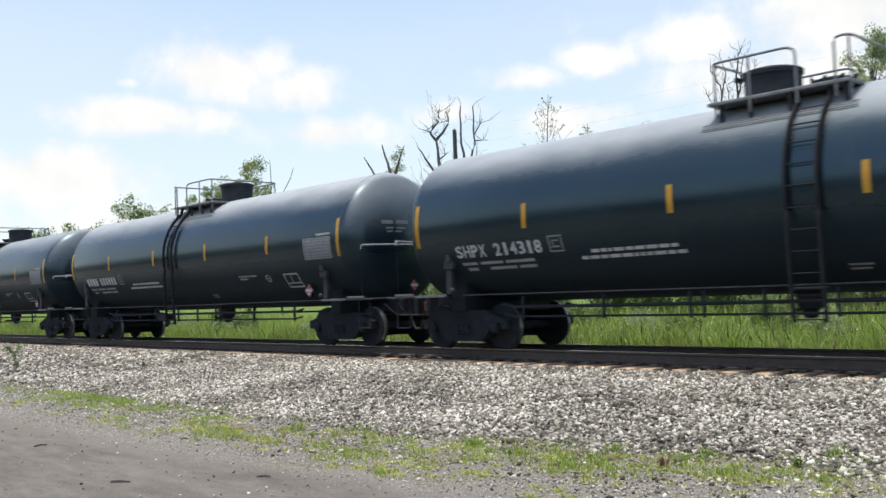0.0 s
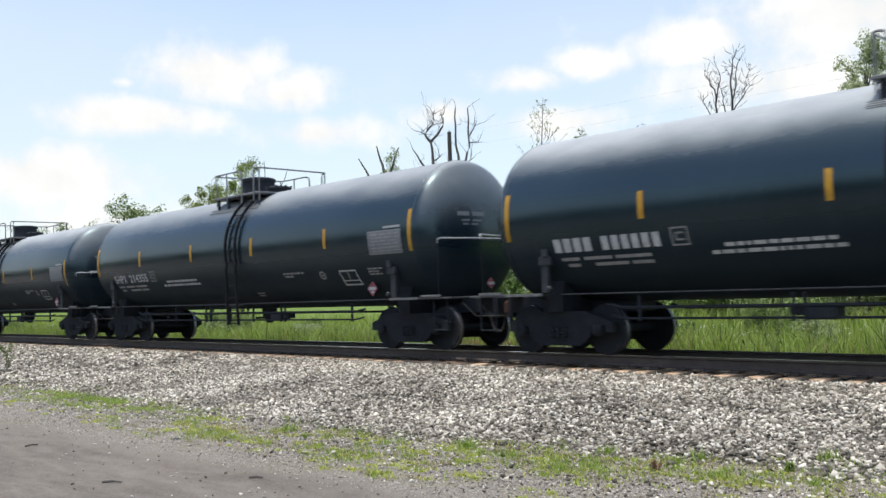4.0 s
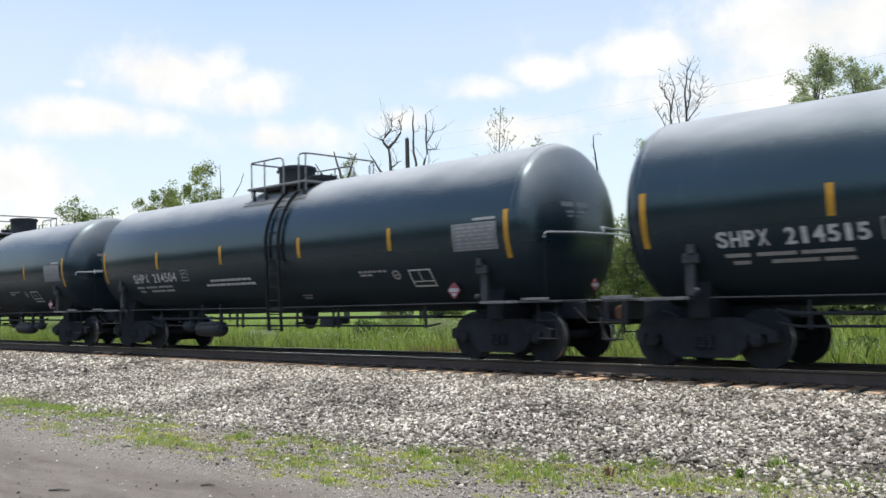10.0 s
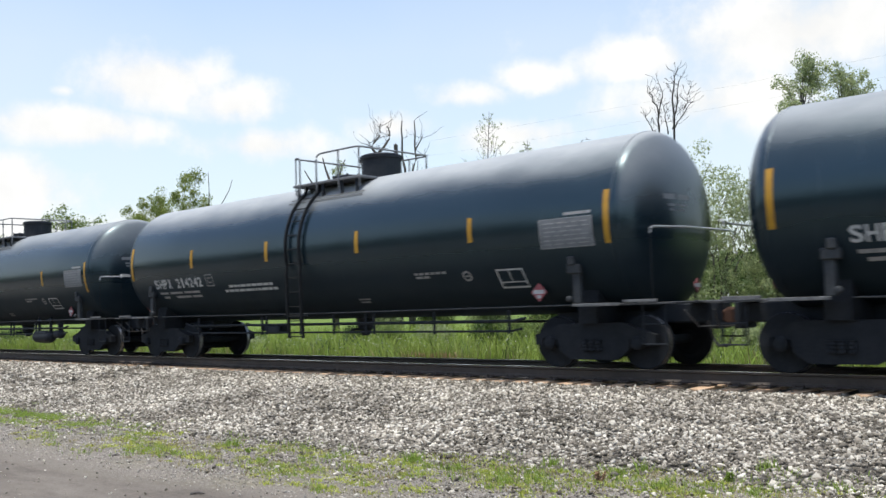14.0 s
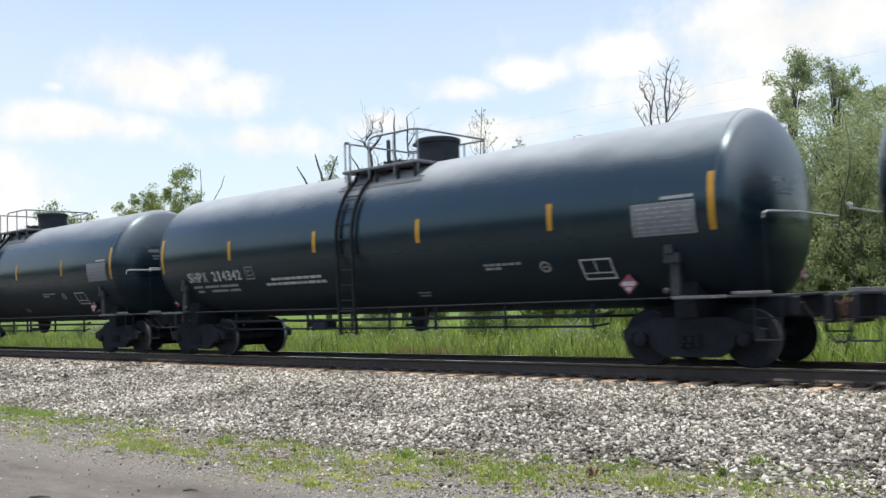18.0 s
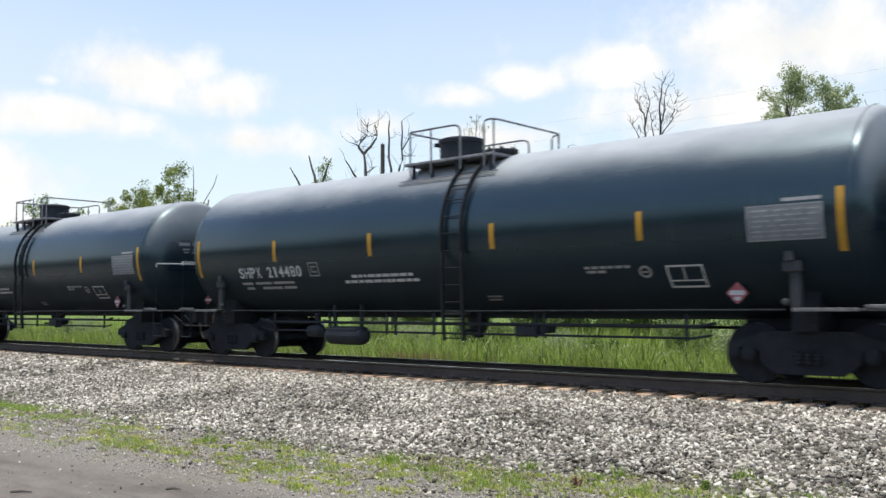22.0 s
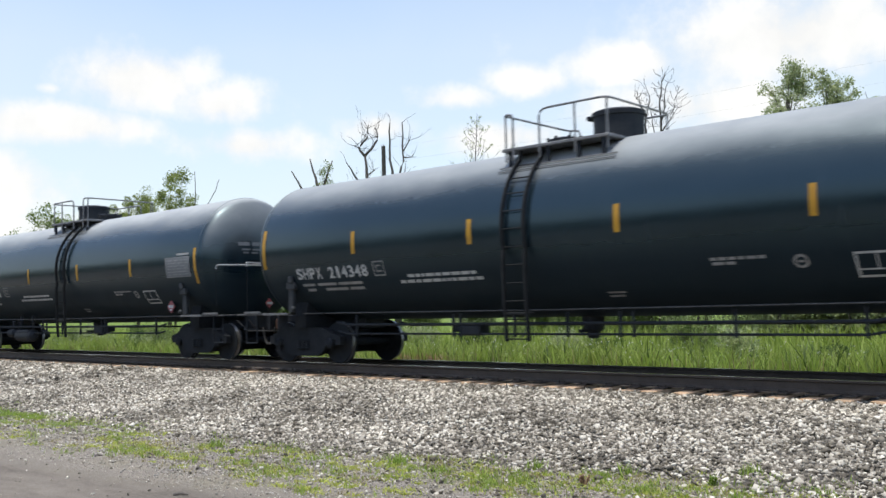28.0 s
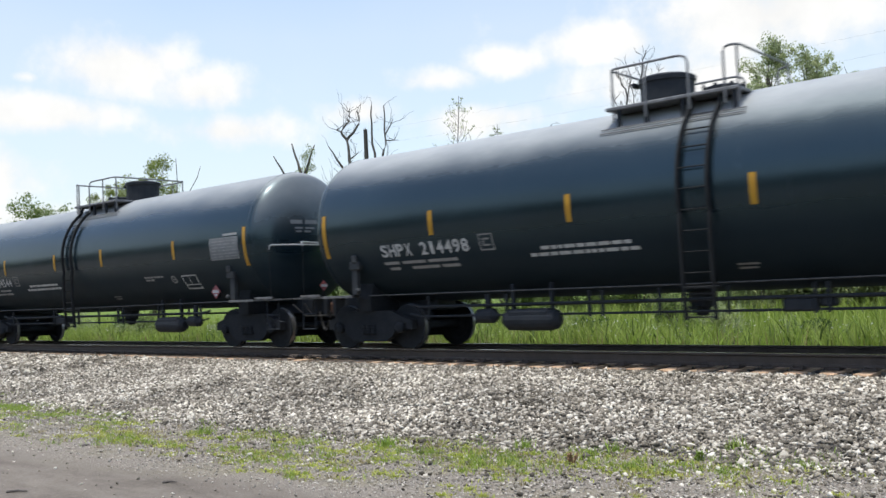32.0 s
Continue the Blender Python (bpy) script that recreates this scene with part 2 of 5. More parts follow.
GRAFFITI = simple("pale_sprayed_paint", (0.022, 0.032, 0.042), (0.105, 0.12, 0.135), 3, 0.6, fine=14)
RUBBER = simple("hose_rubber", (0.015, 0.015, 0.015), (0.03, 0.03, 0.03), 6, 0.7)
RAIL_STEEL = simple("rusty_rail", (0.046, 0.037, 0.031), (0.092, 0.075, 0.062), 4, 0.7, 0.0, 0.4, 0.3, fine=40)
TREAD = simple("worn_wheel_tread", (0.20, 0.20, 0.20), (0.34, 0.34, 0.34), 5, 0.4, 0.8)
SHINY = simple("polished_railhead", (0.52, 0.51, 0.49), (0.68, 0.67, 0.66), 3, 0.16, 0.9)
PLATE = simple("walkway_grating", (0.10, 0.105, 0.11), (0.21, 0.215, 0.22), 8, 0.6, 0.0, 0.3)
WEB = simple("worn_grey_steel", (0.026, 0.030, 0.034), (0.055, 0.06, 0.064), 6, 0.7, 0.0, 0.2, fine=30)
TIE = simple("weathered_tie_wood", (0.40, 0.265, 0.165), (0.65, 0.465, 0.31), 3, 0.85, 0, 0.2, 0.6, stretch=(1, 0.25, 1), fine=35)
BARK = simple("grey_bark", (0.07, 0.06, 0.05), (0.17, 0.15, 0.13), 3, 0.9, 0, 0.2, 0.6, stretch=(1, 1, 0.3), fine=12)
DEAD = simple("dead_wood", (0.05, 0.045, 0.04), (0.13, 0.12, 0.11), 3, 0.9, 0, 0.2, 0.4, stretch=(1, 1, 0.3), fine=12)
POLE = simple("creosoted_pole", (0.05, 0.046, 0.043), (0.11, 0.10, 0.09), 3, 0.9, 0, 0.2, 0.3, stretch=(1, 1, 0.2), fine=10)
WIRE = simple("cable_grey", (0.16, 0.17, 0.18), (0.24, 0.25, 0.26), 3, 0.6)


def leafy(name, dark, light, trans=0.35):
    m, nt, p = material(name, 0.55, 0.0, 0.3)
    g = nt.nodes.new("ShaderNodeNewGeometry")
    c = ramp(nt, g.outputs["Random Per Island"], [(0.0, dark), (1.0, light)])
    c = blend(nt, ramp(nt, tex(nt, 0.6, 3), [(0.35, (0, 0, 0)), (0.65, (0.5, 0.5, 0.5))]), c, light)
    nt.links.new(c, p.inputs["Base Color"])
    tr = nt.nodes.new("ShaderNodeBsdfTranslucent")
    nt.links.new(c, tr.inputs["Color"])
    mix = nt.nodes.new("ShaderNodeMixShader")
    mix.inputs[0].default_value = trans
    nt.links.new(p.outputs[0], mix.inputs[1])
    nt.links.new(tr.outputs[0], mix.inputs[2])
    nt.links.new(mix.outputs[0], nt.nodes["Material Output"].inputs["Surface"])
    return m


LEAF = leafy("tree_leaves", (0.10, 0.155, 0.045), (0.24, 0.30, 0.105), 0.55)
LEAF_PALE = leafy("willow_leaves", (0.25, 0.31, 0.15), (0.43, 0.475, 0.255), 0.65)
LEAF_YELLOW = leafy("sunlit_leaves", (0.10, 0.145, 0.035), (0.29, 0.33, 0.105), 0.55)
PETAL = leafy("white_flowers", (0.6, 0.6, 0.5), (0.8, 0.8, 0.75), 0.3)
RUSTY = leafy("brown_dead_weeds", (0.22, 0.13, 0.07), (0.40, 0.27, 0.17), 0.3)
LEAF_DARK = leafy("thicket_leaves", (0.035, 0.07, 0.018), (0.09, 0.14, 0.035))
GRASS = leafy("meadow_grass", (0.15, 0.23, 0.032), (0.30, 0.37, 0.085), 0.45)
WEED = leafy("roadside_weeds", (0.28, 0.345, 0.05), (0.50, 0.53, 0.12), 0.4)
FRESH = leafy("fresh_shoulder_grass", (0.17, 0.28, 0.035), (0.32, 0.42, 0.09), 0.45)
DRY = leafy("dry_grass", (0.20, 0.17, 0.08), (0.34, 0.29, 0.15), 0.3)


def stone_material():
    m, nt, p = material("ballast_stone", 0.85, 0, 0.25)
    g = nt.nodes.new("ShaderNodeNewGeometry")
    c = ramp(nt, g.outputs["Random Per Island"], [(0.0, (0.05, 0.044, 0.037)), (0.32, (0.15, 0.137, 0.116)), (0.62, (0.34, 0.318, 0.282)), (0.85, (0.62, 0.60, 0.55)), (1.0, (0.84, 0.82, 0.77))])
    c = blend(nt, 0.2, c, ramp(nt, tex(nt, 45, 4), [(0.3, (0.10, 0.092, 0.08)), (0.7, (0.46, 0.44, 0.40))]))
    # paler and darker loads of stone, and rail rust near the ties
    c = blend(nt, 1.0, c, ramp(nt, tex(nt, 0.55, 4, 0.6), [(0.35, (0.62, 0.595, 0.545)), (0.62, (1.16, 1.13, 1.05))]), "MULTIPLY")
    nt.links.new(c, p.inputs["Base Color"])
    bump(nt, p, tex(nt, 60, 4), 0.5, 0.008)
    return m


STONE = stone_material()
GRAVEL = leafy("road_gravel", (0.10, 0.09, 0.075), (0.52, 0.485, 0.43), 0.0)


def ground_material():
    """Far meadow, ballast bed, weedy shoulder and dirt road across one sheet, by the distance from the track."""
    m, nt, p = material("ground", 0.95, 0, 0.15)
    co = nt.nodes.new("ShaderNodeTexCoord")
    sx = nt.nodes.new("ShaderNodeSeparateXYZ")
    nt.links.new(co.outputs["Object"], sx.inputs[0])

    def step(at, soft, wob, scale):
        toe = nt.nodes.new("ShaderNodeMapRange")
        toe.inputs["From Min"].default_value, toe.inputs["From Max"].default_value = -9.0, -4.0
        toe.inputs["To Max"].default_value = -0.65
        nt.links.new(sx.outputs["X"], toe.inputs["Value"])
        y = nt.nodes.new("ShaderNodeMath")
        y.operation = "ADD"
        nt.links.new(toe.outputs[0], y.inputs[0])
        nt.links.new(sx.outputs["Y"], y.inputs[1])
        a = nt.nodes.new("ShaderNodeMath")
        a.operation = "MULTIPLY_ADD"
        a.inputs[1].default_value = wob
        nt.links.new(tex(nt, scale, 5, 0.6), a.inputs[0])
        nt.links.new(y.outputs[0], a.inputs[2])
        r = nt.nodes.new("ShaderNodeMapRange")
        r.interpolation_type = "SMOOTHSTEP"
        r.inputs["From Min"].default_value, r.inputs["From Max"].default_value = at + wob / 2 - soft, at + wob / 2 + soft
        nt.links.new(a.outputs[0], r.inputs["Value"])
        return r.outputs[0]

    dirt = ramp(nt, tex(nt, 0.9, 6, 0.6, stretch=(0.4, 1.4, 1)), [(0.30, (0.085, 0.074, 0.064)), (0.46, (0.165, 0.147, 0.130)), (0.72, (0.245, 0.222, 0.198))])
    dirt = blend(nt, 0.45, dirt, ramp(nt, tex(nt, 34, 6, 0.75), [(0.3, (0.075, 0.066, 0.058)), (0.7, (0.35, 0.315, 0.285))]))
    dirt = blend(nt, 0.25, dirt, ramp(nt, tex(nt, 4.5, 5, 0.65, stretch=(0.5, 1.2, 1)), [(0.35, (0.09, 0.076, 0.066)), (0.65, (0.30, 0.275, 0.25))]))
    grit = ramp(nt, tex(nt, 64, 6, 0.8), [(0.34, (0.06, 0.053, 0.044)), (0.5, (0.165, 0.147, 0.122)), (0.66, (0.46, 0.425, 0.37))])
    green = ramp(nt, tex(nt, 5, 5, 0.6), [(0.3, (0.13, 0.125, 0.06)), (0.7, (0.21, 0.19, 0.11))])
    shoulder = blend(nt, ramp(nt, tex(nt, 1.1, 5, 0.6), [(0.48, (0, 0, 0)), (0.66, (0.4, 0.4, 0.4))]), grit, green)
    # shade of the gaps between stones, put into the bed's dark colour
    bed = ramp(nt, tex(nt, 26, 6, 0.75), [(0.3, (0.025, 0.023, 0.02)), (0.55, (0.07, 0.065, 0.057)), (0.75, (0.20, 0.19, 0.17))])
    meadow = ramp(nt, tex(nt, 0.5, 6, 0.6), [(0.3, (0.07, 0.12, 0.022)), (0.7, (0.16, 0.22, 0.05))])
    dirt = blend(nt, 1.0, dirt, (0.80, 0.79, 0.745), "MULTIPLY")
    c = blend(nt, step(4.9, 0.35, 0.9, 0.7), dirt, shoulder)
    c = blend(nt, step(7.35, 0.12, 0.5, 1.3), c, bed)
    c = blend(nt, step(17.3, 0.4, 1.2, 0.8), c, meadow)
    nt.links.new(c, p.inputs["Base Color"])
    bump(nt, p, tex(nt, 30, 6, 0.7), 0.6, 0.02)
    return m


GROUND = ground_material()

# ---- mesh helpers ----


def link_mesh(name, me, mat, parent=None, label=""):
    if mat and not me.materials:
        me.materials.append(mat)
    ob = new(name, me)
    ob.parent = parent
    return tagged(ob, label)


def part(name, bm, mat, parent, label="", smooth=False):
    me = bpy.data.meshes.new(name)
    if smooth:
        for f in bm.faces:
            f.smooth = True
    bm.to_mesh(me)
    bm.free()
    return link_mesh(name, me, mat, parent, label)


def box(bm, cx, cy, cz, sx, sy, sz, bevel=0.0):
    r = bmesh.ops.create_cube(bm, size=1.0, matrix=Matrix.Translation((cx, cy, cz)) @ Matrix.Diagonal((sx, sy, sz, 1)))
    if bevel:
        es = list({e for v in r["verts"] for e in v.link_edges})
        bmesh.ops.bevel(bm, geom=es, offset=bevel, segments=1, affect="EDGES")
    return bm


def tube(bm, pts, r=0.02, sides=8, closed=False):
    """A round bar along a line of points."""
    pts = [Vector(p) for p in pts]
    rings = []
    for i, p in enumerate(pts):
        a, b = pts[max(i - 1, 0)], pts[min(i + 1, len(pts) - 1)]
        d = (b - a).normalized()
        s = d.cross(Vector((0, 0, 1))) if abs(d.z) < 0.95 else d.cross(Vector((1, 0, 0)))
        s.normalize()
        u = s.cross(d)
        rr = r[i] if isinstance(r, (list, tuple)) else r
        rings.append([bm.verts.new(p + (s * math.cos(k * math.tau / sides) + u * math.sin(k * math.tau / sides)) * rr) for k in range(sides)])
    for a, b in zip(rings, rings[1:]):
        for k in range(sides):
            bm.faces.new((a[k], a[(k + 1) % sides], b[(k + 1) % sides], b[k]))
    bm.faces.new(rings[0][::-1])
    bm.faces.new(rings[-1])
    return bm


def lathe(bm, profile, axis="x", sides=48, centre=(0, 0, 0)):
    """Rings (along, radius) turned about an axis."""
    rings = []
    for s, r in profile:
        ring = []
        for k in range(sides):
            a = k * math.tau / sides
            c, d = r * math.cos(a), r * math.sin(a)
            v = {"x": (s, c, d), "y": (c, s, d), "z": (c, d, s)}[axis]
            ring.append(bm.verts.new(Vector(v) + Vector(centre)))
        rings.append(ring)
    for a, b in zip(rings, rings[1:]):
        for k in range(sides):
            bm.faces.new((a[k], a[(k + 1) % sides], b[(k + 1) % sides], b[k]))
    bm.faces.new(rings[0][::-1])
    bm.faces.new(rings[-1])
    bmesh.ops.recalc_face_normals(bm, faces=bm.faces)
    return bm


def prism(bm, outline, y0, y1, axis="y"):
    """A flat outline (x, z) given thickness along y."""
    a = [bm.verts.new((x, y0, z)) for x, z in outline]
    b = [bm.verts.new((x, y1, z)) for x, z in outline]
    bm.faces.new(a)
    bm.faces.new(b[::-1])
    n = len(a)
    for i in range(n):
        bm.faces.new((a[i], b[i], b[(i + 1) % n], a[(i + 1) % n]))
    bmesh.ops.recalc_face_normals(bm, faces=bm.faces)
    return bm


def outlines_of(chars):
    """Flat meshes of single painted characters: corners, faces and advance."""
    made = {}
    for ch in chars:
        cu = bpy.data.curves.new("lettering", "FONT")
        cu.body, cu.size, cu.offset = ch, 1.0, 0.025
        ob = new("lettering", cu)
        me = bpy.data.meshes.new_from_object(ob.evaluated_get(bpy.context.evaluated_depsgraph_get()))
        bpy.data.objects.remove(ob)
        bpy.data.curves.remove(cu)
        made[ch] = ([tuple(v.co[:2]) for v in me.vertices], [tuple(f.vertices) for f in me.polygons])
        bpy.data.meshes.remove(me)
    return made


GLYPHS = outlines_of("SHPX0123456789")


# ---- the setting: ground, track ----
TRACK_Y = 14.537
GAUGE = 1.505  # between railhead middles


def ground_height(x, y):
    """Road and shoulder, ballast bed and meadow; z = 0 is the top of the rails."""
    def ease(a, b, v):
        k = min(max((v - a) / (b - a), 0.0), 1.0)
        return k * k * (3 - 2 * k)
    z = -0.50 + 0.05 * ease(5.2, 3.0, y)
    bed = -0.50 + 0.20 * ease(6.9, 11.6, y)
    z = max(z, bed) if y > 5 else z
    z += 0.026 * ease(12.2, 13.1, y) - 0.05 * ease(16.0, 16.8, y)
    z -= 0.386 * ease(16.6, 19.5, y)
    if -60 < x < 6 and 7 < y < 12.4:  # heaps and hollows of the tipped stone
        z += (0.060 * noise.noise((x * 0.55, y * 0.95, 8.0)) + 0.025 * noise.noise((x * 1.7, y * 2.3, 4.0))) * ease(7.2, 8.0, y) * ease(12.4, 11.4, y)
    if -70 < x < 6 and 0 < y < 12.6:
        z += 0.022 * noise.noise((x * 0.35, y * 0.5, 3.0)) * ease(12.6, 11.6, y)
    return z


def make_ground():
    ys = [-2600, -900, -300, -120, -50, -25, -12, -6, -2] + [0.4 * k for k in range(0, 55)] + [23, 25, 28, 33, 40, 52, 70, 100, 160, 300, 700, 1500, 4200]
    xs = [-4200, -2000, -1000, -500, -250, -140, -90] + [-70 + 0.6 * k for k in range(0, 127)] + [8, 12, 18, 28, 45, 80, 150, 400, 1200, 3000]
    verts, faces = [], []
    for y in ys:
        for x in xs:
            z = ground_height(x, y)
            if 13.1 < y < 16.1:
                z = min(z, -0.285)
            verts.append((x, y, z))
    w = len(xs)
    for j in range(len(ys) - 1):
        for i in range(w - 1):
            faces.append((j * w + i, j * w + i + 1, (j + 1) * w + i + 1, (j + 1) * w + i))
    me = bpy.data.meshes.new("ground")
    me.from_pydata(verts, [], faces)
    for f in me.polygons:
        f.use_smooth = True
    ob = link_mesh("ground", me, GROUND)
    tagged(ob, "dirt road, weedy shoulder, ballast bed and green meadow", "ground", kind="structure")
    return ob


make_ground()


def scatter(name, count, place, base_v, base_f, mat, label, category, seed, parent=None, jitter=0.5, flat=(0.24, 0.60)):
    """Many small solids as one sheet of stuff. place(rng, n) gives positions and sizes; base is a closed small shape."""
    rng = np.random.default_rng(seed)
    pos, size = place(rng, count)
    n = len(pos)
    bv = np.array(base_v, float)
    k = len(bv)
    v = np.repeat(bv[None], n, 0) * (1 + rng.uniform(-jitter, jitter, (n, k, 3)))
    v *= np.stack([rng.uniform(0.75, 1.3, n), rng.uniform(0.7, 1.1, n), rng.uniform(flat[0], flat[1], n)], -1)[:, None]
    v *= size[:, None, None]
    q = rng.normal(size=(n, 4)) * np.array([1.0, 0.32, 0.32, 1.0])
    q /= np.linalg.norm(q, axis=1)[:, None]
    a, b, c, d = q.T
    rot = np.stack([np.stack([1 - 2 * (c * c + d * d), 2 * (b * c - a * d), 2 * (b * d + a * c)], -1), np.stack([2 * (b * c + a * d), 1 - 2 * (b * b + d * d), 2 * (c * d - a * b)], -1), np.stack([2 * (b * d - a * c), 2 * (c * d + a * b), 1 - 2 * (b * b + c * c)], -1)], 1)
    v = np.einsum("nij,nkj->nki", rot, v) + pos[:, None]
    return soup(name, v.reshape(-1, 3), (np.array(base_f)[None] + (np.arange(n) * k)[:, None, None]).reshape(-1, len(base_f[0])), mat, label, category, parent)


def soup(name, verts, faces, mat, label="", category="", parent=None, kind="stuff"):
    me = bpy.data.meshes.new(name)
    nf, w = faces.shape
    me.vertices.add(len(verts))
    me.vertices.foreach_set("co", np.ascontiguousarray(verts, np.float32).ravel())
    me.loops.add(nf * w)
    me.loops.foreach_set("vertex_index", np.ascontiguousarray(faces, np.int32).ravel())
    me.polygons.add(nf)
    me.polygons.foreach_set("loop_start", np.arange(0, nf * w, w, dtype=np.int32))
    me.update(calc_edges=True)
    me.validate()
    ob = link_mesh(name, me, mat, parent)
    return tagged(ob, label, category, kind=kind)


CUBE_V = [(-1, -1, -1), (1, -1, -1), (1, 1, -1), (-1, 1, -1), (-1, -1, 1), (1, -1, 1), (1, 1, 1), (-1, 1, 1)]
CUBE_F = [(0, 3, 2, 1), (4, 5, 6, 7), (0, 1, 5, 4), (1, 2, 6, 5), (2, 3, 7, 6), (3, 0, 4, 7)]


def heights(x, y):
    g = np.vectorize(ground_height)
    return g(x, y)


def bed_stones(x0, x1, y0, y1, lo, hi, ragged=0.0, sink=0.0):
    def place(rng, n):
        x = rng.uniform(x0, x1, n)
        y = rng.uniform(y0, y1, n)
        if ragged:  # thins out towards the weedy edge, which bends away at one end
            edge = y0 + (0.65 * np.clip((x + 9) / 5, 0, 1) if y1 > 9 else 0) + 0.16 * np.sin(x * 1.7) * np.sin(x * 0.61 + 1)
            keep = rng.uniform(0, 1, n) < np.clip((y - edge) / ragged, 0.02, 1)
            x, y = x[keep], y[keep]
        size = rng.uniform(lo, hi, len(x)) * rng.choice([0.8, 1.0, 1.25], len(x), p=[0.35, 0.5, 0.15])
        z = heights(x, y) + sink + size * rng.uniform(-0.1, 1.1, len(x))
        return np.stack([x, y, z], -1), size
    return place


def make_track():
    track = tagged(new("track"), "single railway line on timber ties in ballast", "railway track", kind="structure")
    # rail profile (across, up), railhead at z = 0
    half = [(0.0, 0.0), (0.028, 0.0), (0.036, -0.008), (0.036, -0.034), (0.011, -0.052), (0.0085, -0.150), (0.028, -0.170), (0.074, -0.184), (0.074, -0.200)]
    prof = half + [(-a, b) for a, b in reversed(half[1:])]
    for side in (-1, 1):
        bm = bmesh.new()
        y = TRACK_Y + side * GAUGE / 2
        ends = []
        for x in (-1500, 700):
            ends.append([bm.verts.new((x, y + a, b)) for a, b in prof])
        n = len(prof)
        for i in range(n):
            bm.faces.new((ends[0][i], ends[0][(i + 1) % n], ends[1][(i + 1) % n], ends[1][i]))
        bmesh.ops.recalc_face_normals(bm, faces=bm.faces)
        part("rail", bm, RAIL_STEEL, track, "rust-brown steel rail")
        bm = bmesh.new()
        box(bm, -400, y, -0.0018, 2200, 0.077, 0.0085, 0.003)
        part("running_surface", bm, SHINY, track, "rail top polished bright by wheels")
    rng = random.Random(4)
    bm = bmesh.new()
    box(bm, 0, 0, 0, 0.225, 2.59, 0.175, 0.012)
    for v in bm.verts:
        v.co += Vector((rng.uniform(-0.008, 0.008), rng.uniform(-0.02, 0.02), rng.uniform(-0.006, 0.004)))
    tie = part("tie", bm, TIE, track)
    plate = part("tie_plate", box(bmesh.new(), 0, 0, 0, 0.19, 0.36, 0.02, 0.004), RAIL_STEEL, track)
    spike_bm = bmesh.new()
    box(spike_bm, 0, 0, 0, 0.022, 0.03, 0.05, 0.004)
    spike = part("spike", spike_bm, RAIL_STEEL, track)
    first = True
    for k in range(118):
        x = 4.0 - 0.495 * k + rng.uniform(-0.03, 0.03)
        o = tie if first else new("tie", tie.data)
        o.parent = track
        o.matrix_basis = pose(x, TRACK_Y + rng.uniform(-0.07, 0.07), -0.322 + rng.uniform(-0.010, 0.004), 0, 0, rng.uniform(-2.0, 2.0))
        for side in (-1, 1):
            pl = plate if first and side < 0 else new("tie_plate", plate.data)
            pl.parent = track
            pl.matrix_basis = pose(x, TRACK_Y + side * GAUGE / 2, -0.215)
        for dx in (-0.07, 0.07):
            sp = spike if first and dx < 0 else new("spike", spike.data)
            sp.parent = track
            sp.matrix_basis = pose(x + dx, TRACK_Y - GAUGE / 2 - 0.085, -0.19)
        first = False
    return track


make_track()
scatter("ballast", 150000, bed_stones(-21, 3, 7.05, 13.19, 0.010, 0.024, 0.55), CUBE_V, CUBE_F, STONE, "crushed grey and white stone ballast", "ballast", 11)
scatter("ballast", 48000, bed_stones(-50, -21, 7.05, 13.19, 0.018, 0.036, 0.55), CUBE_V, CUBE_F, STONE, "crushed grey and white stone ballast", "ballast", 12)
scatter("ballast", 16000, bed_stones(-50, 3, 13.2, 16.4, 0.016, 0.028, 0.0, -0.03), CUBE_V, CUBE_F, STONE, "crushed stone ballast between the ties", "ballast", 13)
scatter("loose_stones", 17000, bed_stones(-26, 2, 5.4, 8.0, 0.006, 0.016, 1.3), CUBE_V, CUBE_F, STONE, "pale stones strayed from the ballast over the shoulder", "stones", 15)
scatter("loose_stones", 900, bed_stones(-22, 2, 2.6, 5.6, 0.005, 0.012, 2.0), CUBE_V, CUBE_F, STONE, "a few small stones on the dirt road", "stones", 16)
scatter("gravel", 48000, bed_stones(-26, 2, 4.9, 7.9, 0.003, 0.009, 1.0), CUBE_V, CUBE_F, GRAVEL, "loose gravel scattered over the road shoulder", "gravel", 14)


def blades(name, n, where, tall, wide, mat, label, category, seed, lean=0.35, parent=None):
    """Grass blades: bent tapered strips of three faces, scattered by where(rng, n)."""
    rng = np.random.default_rng(seed)
    x, y = where(rng, n)
    n = len(x)
    h = rng.uniform(tall[0], tall[1], n)
    w = rng.uniform(wide[0], wide[1], n)
    a = rng.uniform(0, math.tau, n)
    side = np.stack([np.cos(a), np.sin(a), np.zeros(n)], -1) * w[:, None]
    b = a + rng.uniform(0.8, 2.2, n)
    out = np.stack([np.cos(b), np.sin(b), np.zeros(n)], -1) * (h * rng.uniform(0.1, lean, n))[:, None]
    base = np.stack([x, y, heights(x, y) - 0.02], -1)
    up = np.zeros((n, 3))
    up[:, 2] = h
    mid = base + up * 0.55 + out * 0.35
    tip = base + up + out
    v = np.stack([base - side, base + side, mid - side * 0.7, mid + side * 0.7, tip], 1).reshape(-1, 3)
    i = np.arange(n)[:, None] * 5
    f = np.concatenate([i + np.array([[0, 1, 3]]), i + np.array([[0, 3, 2]]), i + np.array([[2, 3, 4]])], 0)
    return soup(name, v, f, mat, label, category, parent)


